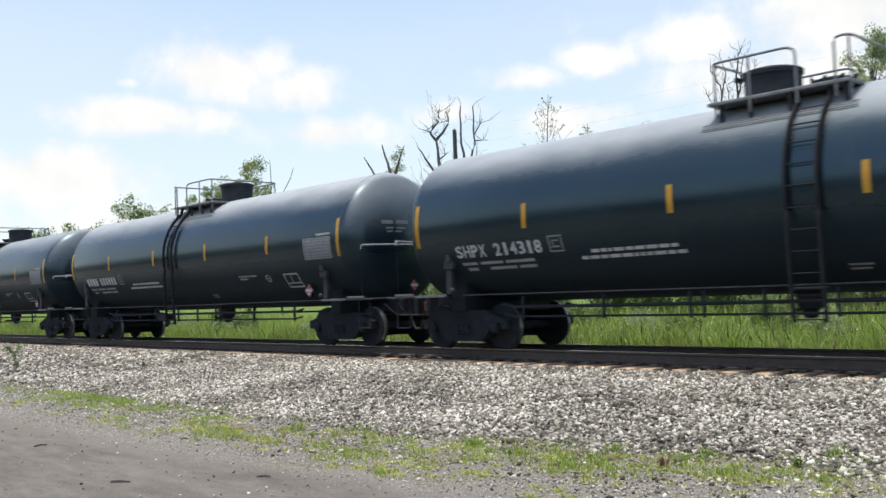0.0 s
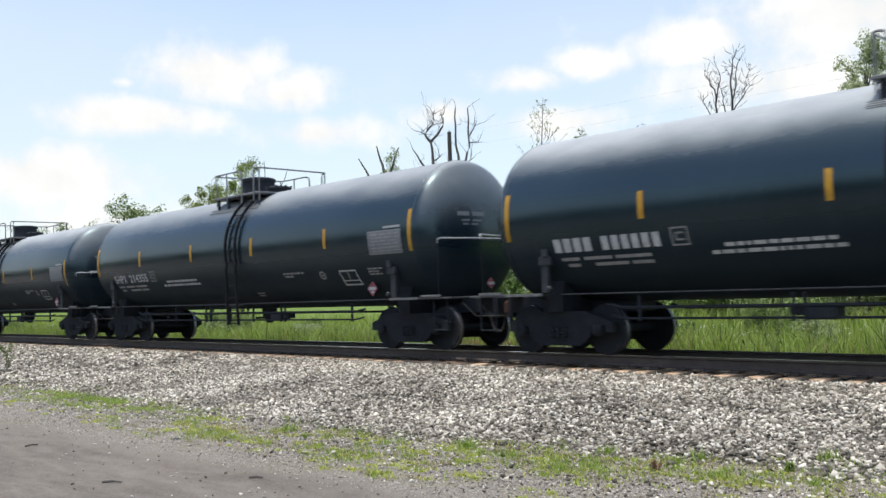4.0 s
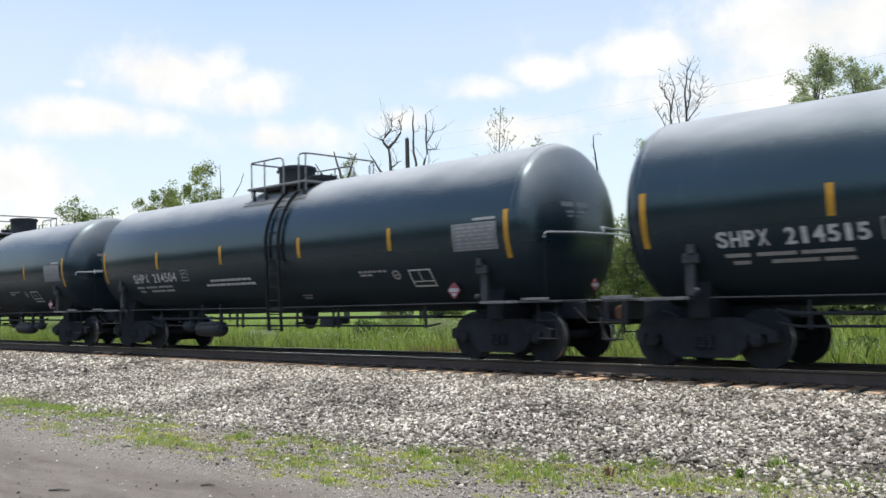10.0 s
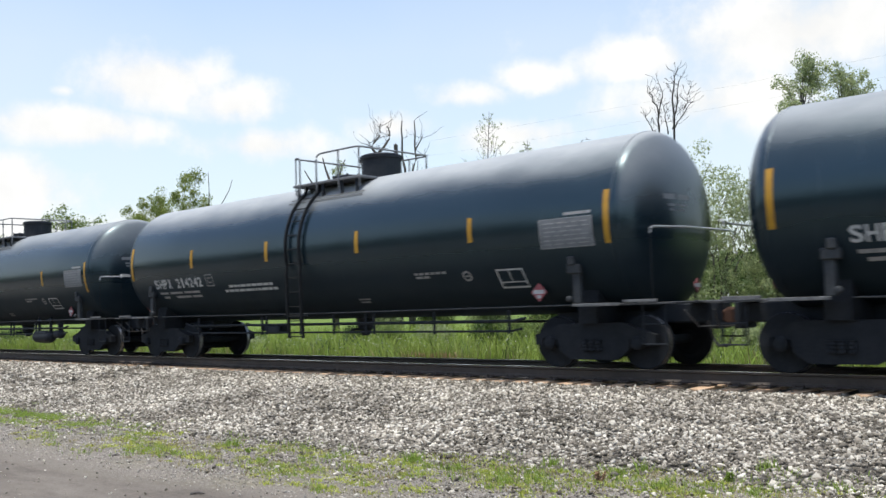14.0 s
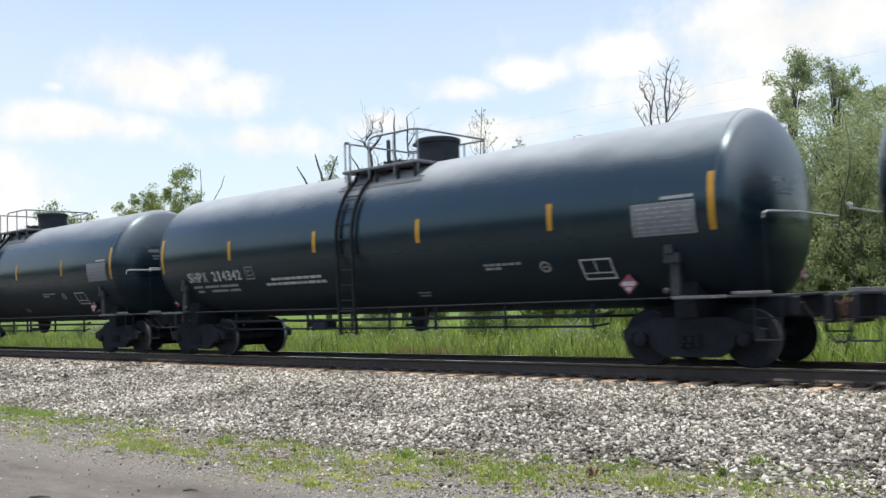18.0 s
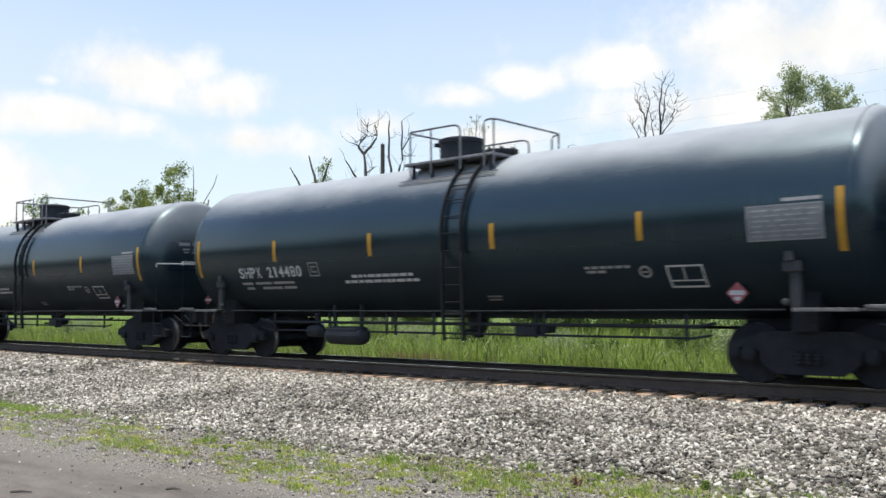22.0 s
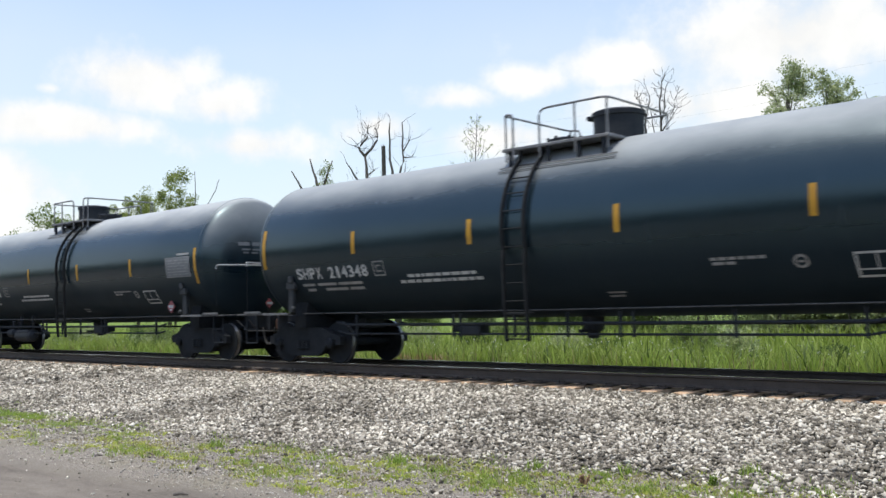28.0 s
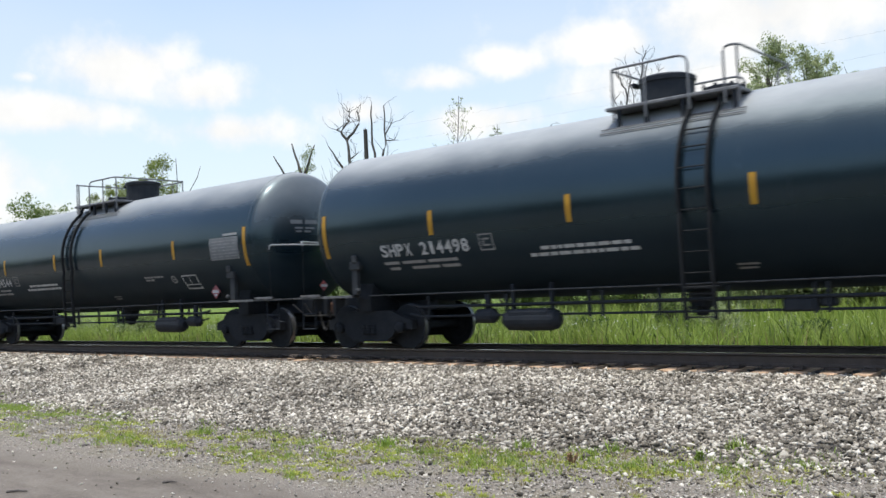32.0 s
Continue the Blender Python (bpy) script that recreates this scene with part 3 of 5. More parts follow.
def verge(x0, x1, y0, y1, clump=0.5):
    def where(rng, n):
        x, y = rng.uniform(x0, x1, n * 2), rng.uniform(y0, y1, n * 2)
        d = np.array([noise.noise((a * clump, b * clump, 5.0)) for a, b in zip(x, y)])
        keep = np.argsort(-(d + rng.normal(0, 0.35, n * 2)))[:n]
        return x[keep], y[keep]
    return where


blades("meadow_grass", 34000, verge(-62, 2, 17.3, 23), (0.35, 0.95), (0.006, 0.018), GRASS, "tall bright green grass beside the track", "grass", 21, 0.9)
blades("meadow_grass", 20000, verge(-110, 4, 23, 36, 0.3), (0.5, 1.3), (0.015, 0.04), GRASS, "tall bright green meadow grass", "grass", 22, 0.9)
blades("dry_grass", 7000, verge(-60, 2, 17.0, 24, 0.9), (0.25, 0.75), (0.006, 0.014), DRY, "dry straw-coloured stalks among the grass", "grass", 23)
blades("meadow_weeds", 11000, verge(-60, 2, 17.2, 22, 1.1), (0.25, 0.8), (0.012, 0.03), FRESH, "broad bright weeds among the grass", "grass", 24, 1.1)
blades("meadow_weeds", 5000, verge(-60, 2, 17.6, 23, 0.7), (0.4, 1.0), (0.015, 0.035), LEAF_DARK, "dark broad-leaved weeds among the grass", "grass", 25, 1.0)

# ---- the tank cars ----
R_TANK, Z_TANK = 1.605, 2.555
HALF_BARREL = 7.74
HEAD = 0.62  # depth of the dished ends
WHEEL_R = 0.457
TRUCK_X, AXLE = 6.95, 0.89


def on_tank(x, s, lift=0.004):
    """A place on the near side of the tank: s metres up along the skin from its widest line."""
    a = s / R_TANK
    r = R_TANK + lift
    return Vector((x, -r * math.cos(a), Z_TANK + r * math.sin(a)))


def skin_s(z):
    return R_TANK * math.asin(max(-1, min(1, (z - Z_TANK) / R_TANK)))


def decal(bm, x0, x1, z0, z1, lift=0.005, slant=0.0, steps=0):
    """A patch wrapped round the near side of the tank between two heights."""
    s0, s1 = skin_s(z0), skin_s(z1)
    steps = steps or max(1, int(abs(s1 - s0) / 0.08))
    prev = None
    for i in range(steps + 1):
        k = i / steps
        s = s0 + (s1 - s0) * k
        row = [bm.verts.new(on_tank(x + slant * k, s, lift)) for x in (x0, x1)]
        if prev:
            bm.faces.new((prev[0], prev[1], row[1], row[0]))
        prev = row
    return bm


def lettering(text, x0, x1, z0, z1):
    """Painted block characters of even width wrapped round the tank, from x0 to x1."""
    s0, s1 = skin_s(z0), skin_s(z1)
    step = (x1 - x0) / len(text)
    verts, faces = [], []
    for k, ch in enumerate(text):
        vs, fs = GLYPHS[ch]
        us, ws = [v[0] for v in vs], [v[1] for v in vs]
        u0, w0, wu, ww = min(us), min(ws), max(us) - min(us), max(ws) - min(ws)
        fill = 0.40 if ch == "1" else 0.84
        left = x0 + step * (k + (1 - fill) / 2)
        base = len(verts)
        verts += [tuple(on_tank(left + step * fill * (u - u0) / wu, s0 + (s1 - s0) * (w - w0) / ww, 0.011)) for u, w in vs]
        faces += [tuple(base + i for i in f) for f in fs]
    me = bpy.data.meshes.new("lettering")
    me.from_pydata(verts, [], faces)
    return me


def arc_pts(x, z0, z1, lift, steps=10):
    s0, s1 = skin_s(z0), skin_s(z1)
    return [on_tank(x, s0 + (s1 - s0) * i / steps, lift) for i in range(steps + 1)]


def make_wheelset(parent, x):
    bm = bmesh.new()
    for side in (-1, 1):
        y = side * GAUGE / 2
        prof = [(y - side * -0.068, 0.10), (y + side * 0.068, 0.33), (y + side * 0.068, WHEEL_R - 0.01), (y + side * 0.05, WHEEL_R), (y - side * 0.035, WHEEL_R), (y - side * 0.045, WHEEL_R + 0.026), (y - side * 0.062, WHEEL_R + 0.022), (y - side * 0.066, 0.36), (y - side * 0.02, 0.30), (y - side * 0.01, 0.16), (y - side * 0.05, 0.10)]
        lathe(bm, prof, "y", 32)
        # raised marks on the plate, so that the turning can be seen
        for k in range(3):
            a = k * math.tau / 3
            box(bm, 0.24 * math.cos(a), y + side * 0.035, 0.24 * math.sin(a), 0.06, 0.03, 0.06, 0.01)
    lathe(bm, [(-0.98, 0.07), (-0.98, 0.082), (-0.8, 0.085), (0.8, 0.085), (0.98, 0.082), (0.98, 0.07)], "y", 16)
    for fc in bm.faces:
        if all(WHEEL_R - 0.002 < math.hypot(v.co.x, v.co.z) < WHEEL_R + 0.001 for v in fc.verts):
            fc.material_index = 1
    ob = part("wheelset", bm, TRUCK, parent, "dark steel wheels on their axle", smooth=False)
    ob.data.materials.append(TREAD)
    ob.matrix_parent_inverse = Matrix.Translation((x, 0, WHEEL_R))
    return ob


def make_truck(car, x):
    bm = bmesh.new()
    box(bm, 0, 0, 0.56, 0.44, 2.05, 0.28, 0.03)
    box(bm, 0, 0, 0.74, 0.36, 0.5, 0.12, 0.02)
    box(bm, 0, 0, 0.27, 0.62, 1.86, 0.16, 0.02)
    truck = part("truck", bm, TRUCK, car, "grimy cast steel truck with two axles")
    truck.matrix_basis = pose(x, 0, 0)
    top = [(-1.22, 0.42), (-1.22, 0.60), (-0.95, 0.68), (-0.62, 0.80), (0.62, 0.80), (0.95, 0.68), (1.22, 0.60), (1.22, 0.42), (1.06, 0.42), (1.04, 0.55), (0.74, 0.52), (0.72, 0.36), (0.62, 0.26), (0.46, 0.17), (-0.46, 0.17), (-0.62, 0.26), (-0.72, 0.36), (-0.74, 0.52), (-1.04, 0.55), (-1.06, 0.42)]
    for side in (-1, 1):
        y = side * 0.99
        bm = bmesh.new()
        prism(bm, top, y - 0.07, y + 0.07)
        part("side_frame", bm, TRUCK, truck)
        for dx in (-0.14, 0.0, 0.14):
            prof = []
            for k in range(4):
                prof += [(0.32 + k * 0.055, 0.05), (0.345 + k * 0.055, 0.062)]
            part("spring", lathe(bmesh.new(), prof, "z", 10, (dx, y + side * 0.085, 0)), TRUCK, truck)
        for dx in (-AXLE, AXLE):
            bm = bmesh.new()
            lathe(bm, [(y + side * 0.0, 0.115), (y + side * 0.11, 0.115), (y + side * 0.125, 0.095), (y + side * 0.14, 0.06)], "y", 16, (dx, 0, WHEEL_R))
            part("bearing_cap", bm, TRUCK, truck)
    for dx in (-AXLE, AXLE):
        WHEELS.append(make_wheelset(truck, dx))
        s = 1 if dx > 0 else -1
        bm = bmesh.new()
        box(bm, dx - s * 0.50, 0, 0.36, 0.10, 1.72, 0.30, 0.02)
        box(bm, dx - s * 0.34, 0, 0.60, 0.30, 0.34, 0.22, 0.02)
        for yy in (-0.75, 0.75):  # shoes against the treads
            box(bm, dx - s * 0.50, yy, 0.42, 0.12, 0.12, 0.36, 0.03)
        part("brake_beam", bm, TRUCK, truck)
    return truck


WHEELS = []


def car_end(car, e):
    """Sill, platform, railing, coupler and hose of one end; e is -1 or 1."""
    bm = bmesh.new()
    box(bm, e * 7.25, 0, 0.93, 3.1, 0.62, 0.34, 0.03)
    part("stub_sill", bm, STEEL, car)
    bm = bmesh.new()
    # cradle under the tank at the truck
    prism(bm, [(-1.16, 0.80), (-1.16, 1.06), (-1.08, 1.38), (-0.9, 1.25), (-0.45, 1.02), (0.45, 1.02), (0.9, 1.25), (1.08, 1.38), (1.16, 1.06), (1.16, 0.80)], -0.19, 0.19)
    bmesh.ops.rotate(bm, verts=bm.verts, matrix=Matrix.Rotation(radians(90), 3, "Z"))
    bmesh.ops.translate(bm, verts=bm.verts, vec=(e * TRUCK_X, 0, 0))
    part("body_bolster", bm, TRUCK, car)
    # upright bracket with its cap, from the running board to the tank
    for y in (-1, 1):
        bm = bmesh.new()
        box(bm, e * 6.93, y * 1.40, 1.42, 0.16, 0.10, 0.54, 0.012)
        box(bm, e * 6.90, y * 1.43, 1.74, 0.28, 0.12, 0.17, 0.02)
        box(bm, e * 6.87, y * 1.47, 1.88, 0.15, 0.10, 0.16, 0.02)
        part("bolster_web", bm, WEB, car, "grey upright bracket under the tank")
        bm = bmesh.new()
        lathe(bm, [(y * 1.46, 0.05), (y * 1.50, 0.055), (y * 1.53, 0.03)], "y", 12, (e * 6.80, 0, 1.23))
        part("jacking_boss", bm, WEB, car)
    # running board, with a worn bright edge
    for y in (-1.38, 1.38):
        bm = bmesh.new()
        box(bm, e * 7.75, y, 1.115, 1.5, 0.30, 0.035, 0.006)
        part("running_board", bm, GRATE, car)
    bm = bmesh.new()
    box(bm, e * 8.62, 0, 1.115, 0.36, 3.05, 0.035, 0.006)
    part("end_platform", bm, GRATE, car)
    bm = bmesh.new()
    box(bm, e * 7.36, -1.545, 1.12, 0.90, 0.02, 0.05, 0.004)
    part("grab_bar", bm, EDGE, car, "worn bright step edge")
    bm = bmesh.new()
    box(bm, e * 8.20, -1.545, 1.165, 0.62, 0.02, 0.045, 0.004)
    part("grab_bar", bm, EDGE, car, "worn bright step edge")
    # end railing across the car
    bm = bmesh.new()
    tube(bm, [(e * 8.43, -1.52, 2.25), (e * 8.44, -1.52, 2.32), (e * 8.48, -1.50, 2.345), (e * 8.70, -0.80, 2.345), (e * 8.72, 0, 2.345), (e * 8.70, 0.80, 2.345), (e * 8.48, 1.50, 2.345), (e * 8.44, 1.52, 2.32), (e * 8.43, 1.52, 2.25)], 0.019)
    part("end_rail", bm, GALV, car, "worn bright end railing")
    for y in (-1.52, 1.52):
        bm = bmesh.new()
        tube(bm, [(e * 8.43, y, 1.12), (e * 8.43, y, 2.26)], 0.007, 6)
        part("end_post", bm, LADDER, car)
    for y in (-1.43, 1.43):  # corner ladder and sill step
        bm = bmesh.new()
        for dx in (-0.2, 0.2):
            tube(bm, [(e * 8.38 + dx, y, 0.45), (e * 8.38 + dx, y, 1.12)], 0.016, 6)
        for z in (0.46, 0.78):
            tube(bm, [(e * 8.38 - 0.2, y, z), (e * 8.38 + 0.2, y, z)], 0.016, 6)
        part("sill_step", bm, STEEL, car)
    bm = bmesh.new()
    box(bm, e * 8.83, 0, 0.88, 0.16, 0.56, 0.44, 0.02)
    part("striker", bm, STEEL, car)
    bm = bmesh.new()
    box(bm, e * 8.93, 0, 0.87, 0.26, 0.16, 0.2, 0.03)
    box(bm, e * 9.03, 0.07 * e, 0.87, 0.16, 0.22, 0.28, 0.04)
    box(bm, e * 9.06, -0.13 * e, 0.87, 0.14, 0.1, 0.26, 0.03)
    part("coupler", bm, COUPLER, car, "rust-brown knuckle coupler")
    bm = bmesh.new()
    pts = [(e * (8.80 + 0.25 * k), -0.42, 0.80 - 0.42 * math.sin(k * math.pi * 0.62)) for k in [i / 7 for i in range(8)]]
    tube(bm, pts, 0.024, 8)
    part("air_hose", bm, RUBBER, car)
    bm = bmesh.new()
    tube(bm, [(e * 8.8, -1.2, 1.0), (e * 8.88, -0.9, 0.72), (e * 8.88, 0.5, 0.70)], 0.014, 6)
    part("uncoupling_lever", bm, GRATE, car)
    bm = bmesh.new()
    lathe(bm, [(e * (HALF_BARREL - 0.02), R_TANK - 0.002), (e * (HALF_BARREL - 0.008), R_TANK + 0.007), (e * (HALF_BARREL + 0.008), R_TANK + 0.007), (e * (HALF_BARREL + 0.02), R_TANK - 0.003)], "x", 72, (0, 0, Z_TANK))
    part("weld_seam", bm, PAINT, car, smooth=True)
    # small lettering on the head, too small to read
    bm = bmesh.new()
    for i, (y0, y1, z) in enumerate(((-0.75, 0.0, 2.86), (-0.65, -0.1, 2.74), (-0.62, -0.2, 2.66))):
        for a, b in ((y0, (y0 + y1) / 2 - 0.06), ((y0 + y1) / 2 + 0.02, y1)):
            vs = []
            for y, zz in ((a, z), (b, z), (b, z + (0.09 if i == 0 else 0.045)), (a, z + (0.09 if i == 0 else 0.045))):
                rr = math.hypot(y, zz - Z_TANK) / R_TANK
                vs.append(bm.verts.new((e * (HALF_BARREL + HEAD * math.sqrt(max(0, 1 - rr * rr)) + 0.006), y, zz)))
            bm.faces.new(vs)
    part("end_stencil", bm, PANEL, car, "small faded markings on the head")


END_PLACARD = (0.13, 1.40, 0.125)  # across, up, half its width


def end_placard(car, e):
    """A small diamond placard on its arm, below the head."""
    y, z, r, x = END_PLACARD + (e * 8.36,)
    bm = bmesh.new()
    ring = [(0, -r), (r, 0), (0, r), (-r, 0)]
    a = [bm.verts.new((x, y + u, z + w)) for u, w in ring]
    b = [bm.verts.new((x + e * 0.012, y + u, z + w)) for u, w in ring]
    bm.faces.new(a)
    bm.faces.new(b)
    for i in range(4):
        bm.faces.new((a[i], a[(i + 1) % 4], b[(i + 1) % 4], b[i]))
    bmesh.ops.recalc_face_normals(bm, faces=bm.faces)
    plate = part("end_placard", bm, RED, car, "small red and white diamond placard")
    bm = bmesh.new()
    box(bm, x + e * 0.016, y, z, 0.004, r * 1.5, r * 0.5)
    part("placard_band", bm, WHITE, plate, "white band")
    bm = bmesh.new()
    box(bm, x - e * 0.03, y, (z + 1.12) / 2, 0.03, 0.05, z - 1.12 + 0.1, 0.006)
    part("placard_arm", bm, LADDER, plate)


def tank_car(kind, turn):
    """kind 'a', 'b' or 'c' of the series; turn: 1 with the fittings housing on the number's far side, -1 the other way."""
    car = new("tank_car")
    f = turn
    # the stencils sit further along on one sort of car
    # how far the stencils of this sort of car sit along from the common places
    m1, m2, sq, bar, test = {("a", 1): (-0.10, -0.24, -0.22, 0.0, 0.05), ("a", -1): (-0.10, -0.24, -0.22, -0.30, -0.10),
                             ("b", 1): (-0.12, -0.24, -0.22, 0.10, -0.28), ("b", -1): (0.35, 0.76, 0.40, 0.35, -0.20), ("c", -1): (0.10, 0.45, -0.05, 0.20, -0.20)}[kind, turn]
    bm = bmesh.new()
    prof = []
    for i in range(13):
        a = i / 12 * math.pi / 2
        prof.append((-HALF_BARREL - HEAD * math.cos(a), max(R_TANK * math.sin(a), 0.02)))
    prof += [(x, R_TANK) for x in (-5.2, -2.6, 0.0, 2.6, 5.2)]
    prof += [(-a, r) for a, r in reversed(prof[:13])]
    lathe(bm, prof, "x", 72, (0, 0, Z_TANK))
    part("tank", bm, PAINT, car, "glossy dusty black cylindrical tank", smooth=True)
    if kind == "a":
        xs, zs, ze = [-7.67, -4.70, -1.56, 1.56, 4.70, 7.67], 2.571, 2.578
    else:
        xs, zs, ze = ([-7.63, -4.62, -1.38, 1.26, 4.76, 7.63] if f > 0 else ([-7.63, -4.67, -1.66, 1.19, 4.40, 7.63] if kind == "c" else [-7.63, -4.67, -1.60, 1.56, 4.54, 7.63])), 2.45, 2.372
    for x in xs:
        long = abs(x) > 7
        hh = 0.445 if long else 0.232
        z = ze if long else zs
        part("reflective_stripe", decal(bmesh.new(), x - 0.055, x + 0.055, z - hh, z + hh), YELLOW, car, "upright yellow reflective stripe")
    # specification panel with rows of small print
    pb = part("specification_panel", decal(bmesh.new(), 6.30, 7.40, 2.11, 2.62), PANEL, car, "weathered grey data panel")
    bm = bmesh.new()
    rng = random.Random(3)
    for i in range(6):
        z = 2.17 + i * 0.072
        x = 6.38
        while x < 7.25:
            w = rng.uniform(0.1, 0.3)
            decal(bm, x, min(x + w, 7.33), z, z + 0.020, 0.007)
            x += w + 0.06
    decal(bm, 6.36, 7.34, 2.235, 2.25, 0.007)
    part("small_print", bm, FADED, pb, "rows of small faded print")
    bm = bmesh.new()
    for a, b, z0, z1 in ((6.30, 7.40, 2.11, 2.125), (6.30, 7.40, 2.605, 2.62), (6.30, 6.318, 2.125, 2.605), (7.382, 7.40, 2.125, 2.605)):
        decal(bm, a, b, z0, z1, 0.008)
    part("panel_border", bm, FADED, pb, "pale painted border")
    part("panel_heading", decal(bmesh.new(), 6.82, 7.38, 2.66, 2.71), FADED, car)
    bm = bmesh.new()
    for z, runs in ((1.72, ((-6.45, -6.05), (-5.95, -5.35), (-5.28, -4.55))), (1.61, ((-6.35, -6.08), (-5.75, -5.05), (-4.98, -4.55)))):
        for a, b in runs:
            decal(bm, a + m1, b + m1, z, z + 0.055)
    part("capacity_stencil", bm, FADED, car, "two rows of small stencilled figures")
    bm = bmesh.new()
    for x0, x1, z in ((-3.05, -1.30, 1.80), (-3.30, -1.18, 1.69)):
        x = x0
        while x < x1 - 0.03:
            w = min(rng.uniform(0.07, 0.24), x1 - x)
            decal(bm, x + m2, x + w + m2, z, z + 0.058)
            x += w + 0.035
    tagged(part("safety_notice", bm, WHITE, car), "two rows of white warning print", kind="stuff")
    bm = bmesh.new()
    for a, b, z0, z1 in ((-3.98, -3.66, 1.86, 1.885), (-3.98, -3.66, 2.135, 2.16), (-3.98, -3.955, 1.885, 2.135), (-3.685, -3.66, 1.885, 2.135), (-3.90, -3.74, 1.94, 1.97), (-3.90, -3.74, 2.05, 2.08), (-3.90, -3.87, 1.97, 2.05)):
        decal(bm, a + sq, b + sq, z0, z1)
    part("square_mark", bm, FADED, car, "square stencilled mark")
    bm = bmesh.new()
    for a, b, z0, z1 in ((5.10, 5.72, 1.82, 1.85), (5.10, 5.72, 1.50, 1.53), (5.10, 5.13, 1.53, 1.82), (5.69, 5.72, 1.53, 1.82), (5.13, 5.69, 1.60, 1.62), (5.38, 5.40, 1.62, 1.82)):
        decal(bm, a + test, b + test, z0 - 0.03, z1 - 0.03)
    part("test_stencil", bm, WHITE, car, "white outlined inspection box")
    bm = bmesh.new()
    for k in range(14):  # a ring
        q = []
        for j, r in ((k, 0.075), (k, 0.115), (k + 1, 0.115), (k + 1, 0.075)):
            w = j * math.tau / 14
            q.append(bm.verts.new(on_tank(4.42 + bar * 0.3 + r * math.cos(w), skin_s(1.73) + r * math.sin(w), 0.005)))
        bm.faces.new(q)
    decal(bm, 4.37 + bar * 0.3, 4.47 + bar * 0.3, 1.715, 1.745)
    part("round_mark", bm, FADED, car)
    bm = bmesh.new()
    for x0, x1, z in ((3.06, 3.92, 1.80), (3.08, 3.45, 1.73)):
        x = x0
        while x < x1 - 0.03:
            w = min(rng.uniform(0.06, 0.2), x1 - x)
            decal(bm, x + bar, x + w + bar, z, z + 0.045)
            x += w + 0.03
    tagged(part("barred_stencil", bm, FADED, car), "small faded line of print", kind="stuff")
    if (kind, turn) == ("a", -1):
        bm = bmesh.new()
        for z, x1 in ((1.80, 6.56), (1.74, 6.42), (1.68, 6.50)):
            x = 6.06
            while x < x1 - 0.03:
                w = min(rng.uniform(0.06, 0.16), x1 - x)
                decal(bm, x, x + w, z, z + 0.035)
                x += w + 0.03
        tagged(part("build_stencil", bm, FADED, car), "three short rows of faded print", kind="stuff")
    bm = bmesh.new()
    decal(bm, 1.05, 1.40, 1.36, 1.39)
    decal(bm, 1.05, 1.35, 1.30, 1.33)
    part("low_stencil", bm, FADED, car)
    # hazard placard: diamond in a holder, on the near side by the panel
    bm = bmesh.new()
    for (cx, cz, r, off) in ((5.98, 1.37, 0.172, 0.0),):
        q = [bm.verts.new((cx + dx * r, -1.235 + dz * 0.0, cz + dz * r)) for dx, dz in ((-1, 0), (0, -1), (1, 0), (0, 1))]
        w = [bm.verts.new((v.co.x, v.co.y + 0.015, v.co.z)) for v in q]
        bm.faces.new(q)
        bm.faces.new(w[::-1])
        for i in range(4):
            bm.faces.new((q[i], w[i], w[(i + 1) % 4], q[(i + 1) % 4]))
    pl = part("placard", bm, RED, car, "red and white diamond hazard placard")
    bm = bmesh.new()
    q = [bm.verts.new((5.98 + dx, -1.239, 1.37 + dz)) for dx, dz in ((-0.12, -0.03), (0.12, -0.03), (0.12, 0.04), (-0.12, 0.04))]
    bm.faces.new(q)
    q = [bm.verts.new((5.98 + dx, -1.239, 1.37 + dz)) for dx, dz in ((-0.05, -0.11), (0.05, -0.11), (0.05, -0.055), (-0.05, -0.055))]
    bm.faces.new(q)
    part("placard_band", bm, WHITE, pl, "white band")
    bm = bmesh.new()
    box(bm, 5.98, -1.16, 1.37, 0.05, 0.13, 0.3, 0.008)
    part("placard_holder", bm, STEEL, car)
    # top walkways, fittings housing, manway, railings
    top = Z_TANK + R_TANK
    deck = top - 0.095
    # the gear sits a little along from the middle on cars turned the other way
    back = -0.30 if kind == "c" else 0.0
    go = (0.12 if kind == "b" else 0.0) if f > 0 else 0.20 + back
    for side in (-1, 1):
        bm = bmesh.new()
        box(bm, f * 0.04 + go * 0.6, side * 0.84, deck, 2.30, 0.56, 0.06, 0.012)
        plat = part("top_walkway", bm, PLATE, car, "steel grating walkway")
        for sx in (-0.95, -0.1, 0.55, 1.05):
            bm = bmesh.new()
            box(bm, f * sx + go, side * 1.06, deck - 0.15, 0.07, 0.05, 0.34, 0.006)
            part("walkway_bracket", bm, STEEL, plat)
        for dy in (1.13, 1.20):
            bm = bmesh.new()
            box(bm, f * 0.10 + go, side * dy, Z_TANK + math.sqrt(R_TANK ** 2 - dy ** 2) + 0.035, 2.5, 0.02, 0.02, 0.003)
            part("toe_bar", bm, RAILING, plat)
    bm = bmesh.new()
    lathe(bm, [(top - 0.08, 0.46), (top + 0.40, 0.46), (top + 0.41, 0.49), (top + 0.48, 0.495), (top + 0.50, 0.47), (top + 0.525, 0.40), (top + 0.535, 0.02)], "z", 32, (f * 0.62 + (0.12 + go if f > 0 else 0.15 + back), 0, 0))
    dome = part("fittings_housing", bm, STEEL, car, "black round fittings housing with a hinged lid")
    bm = bmesh.new()
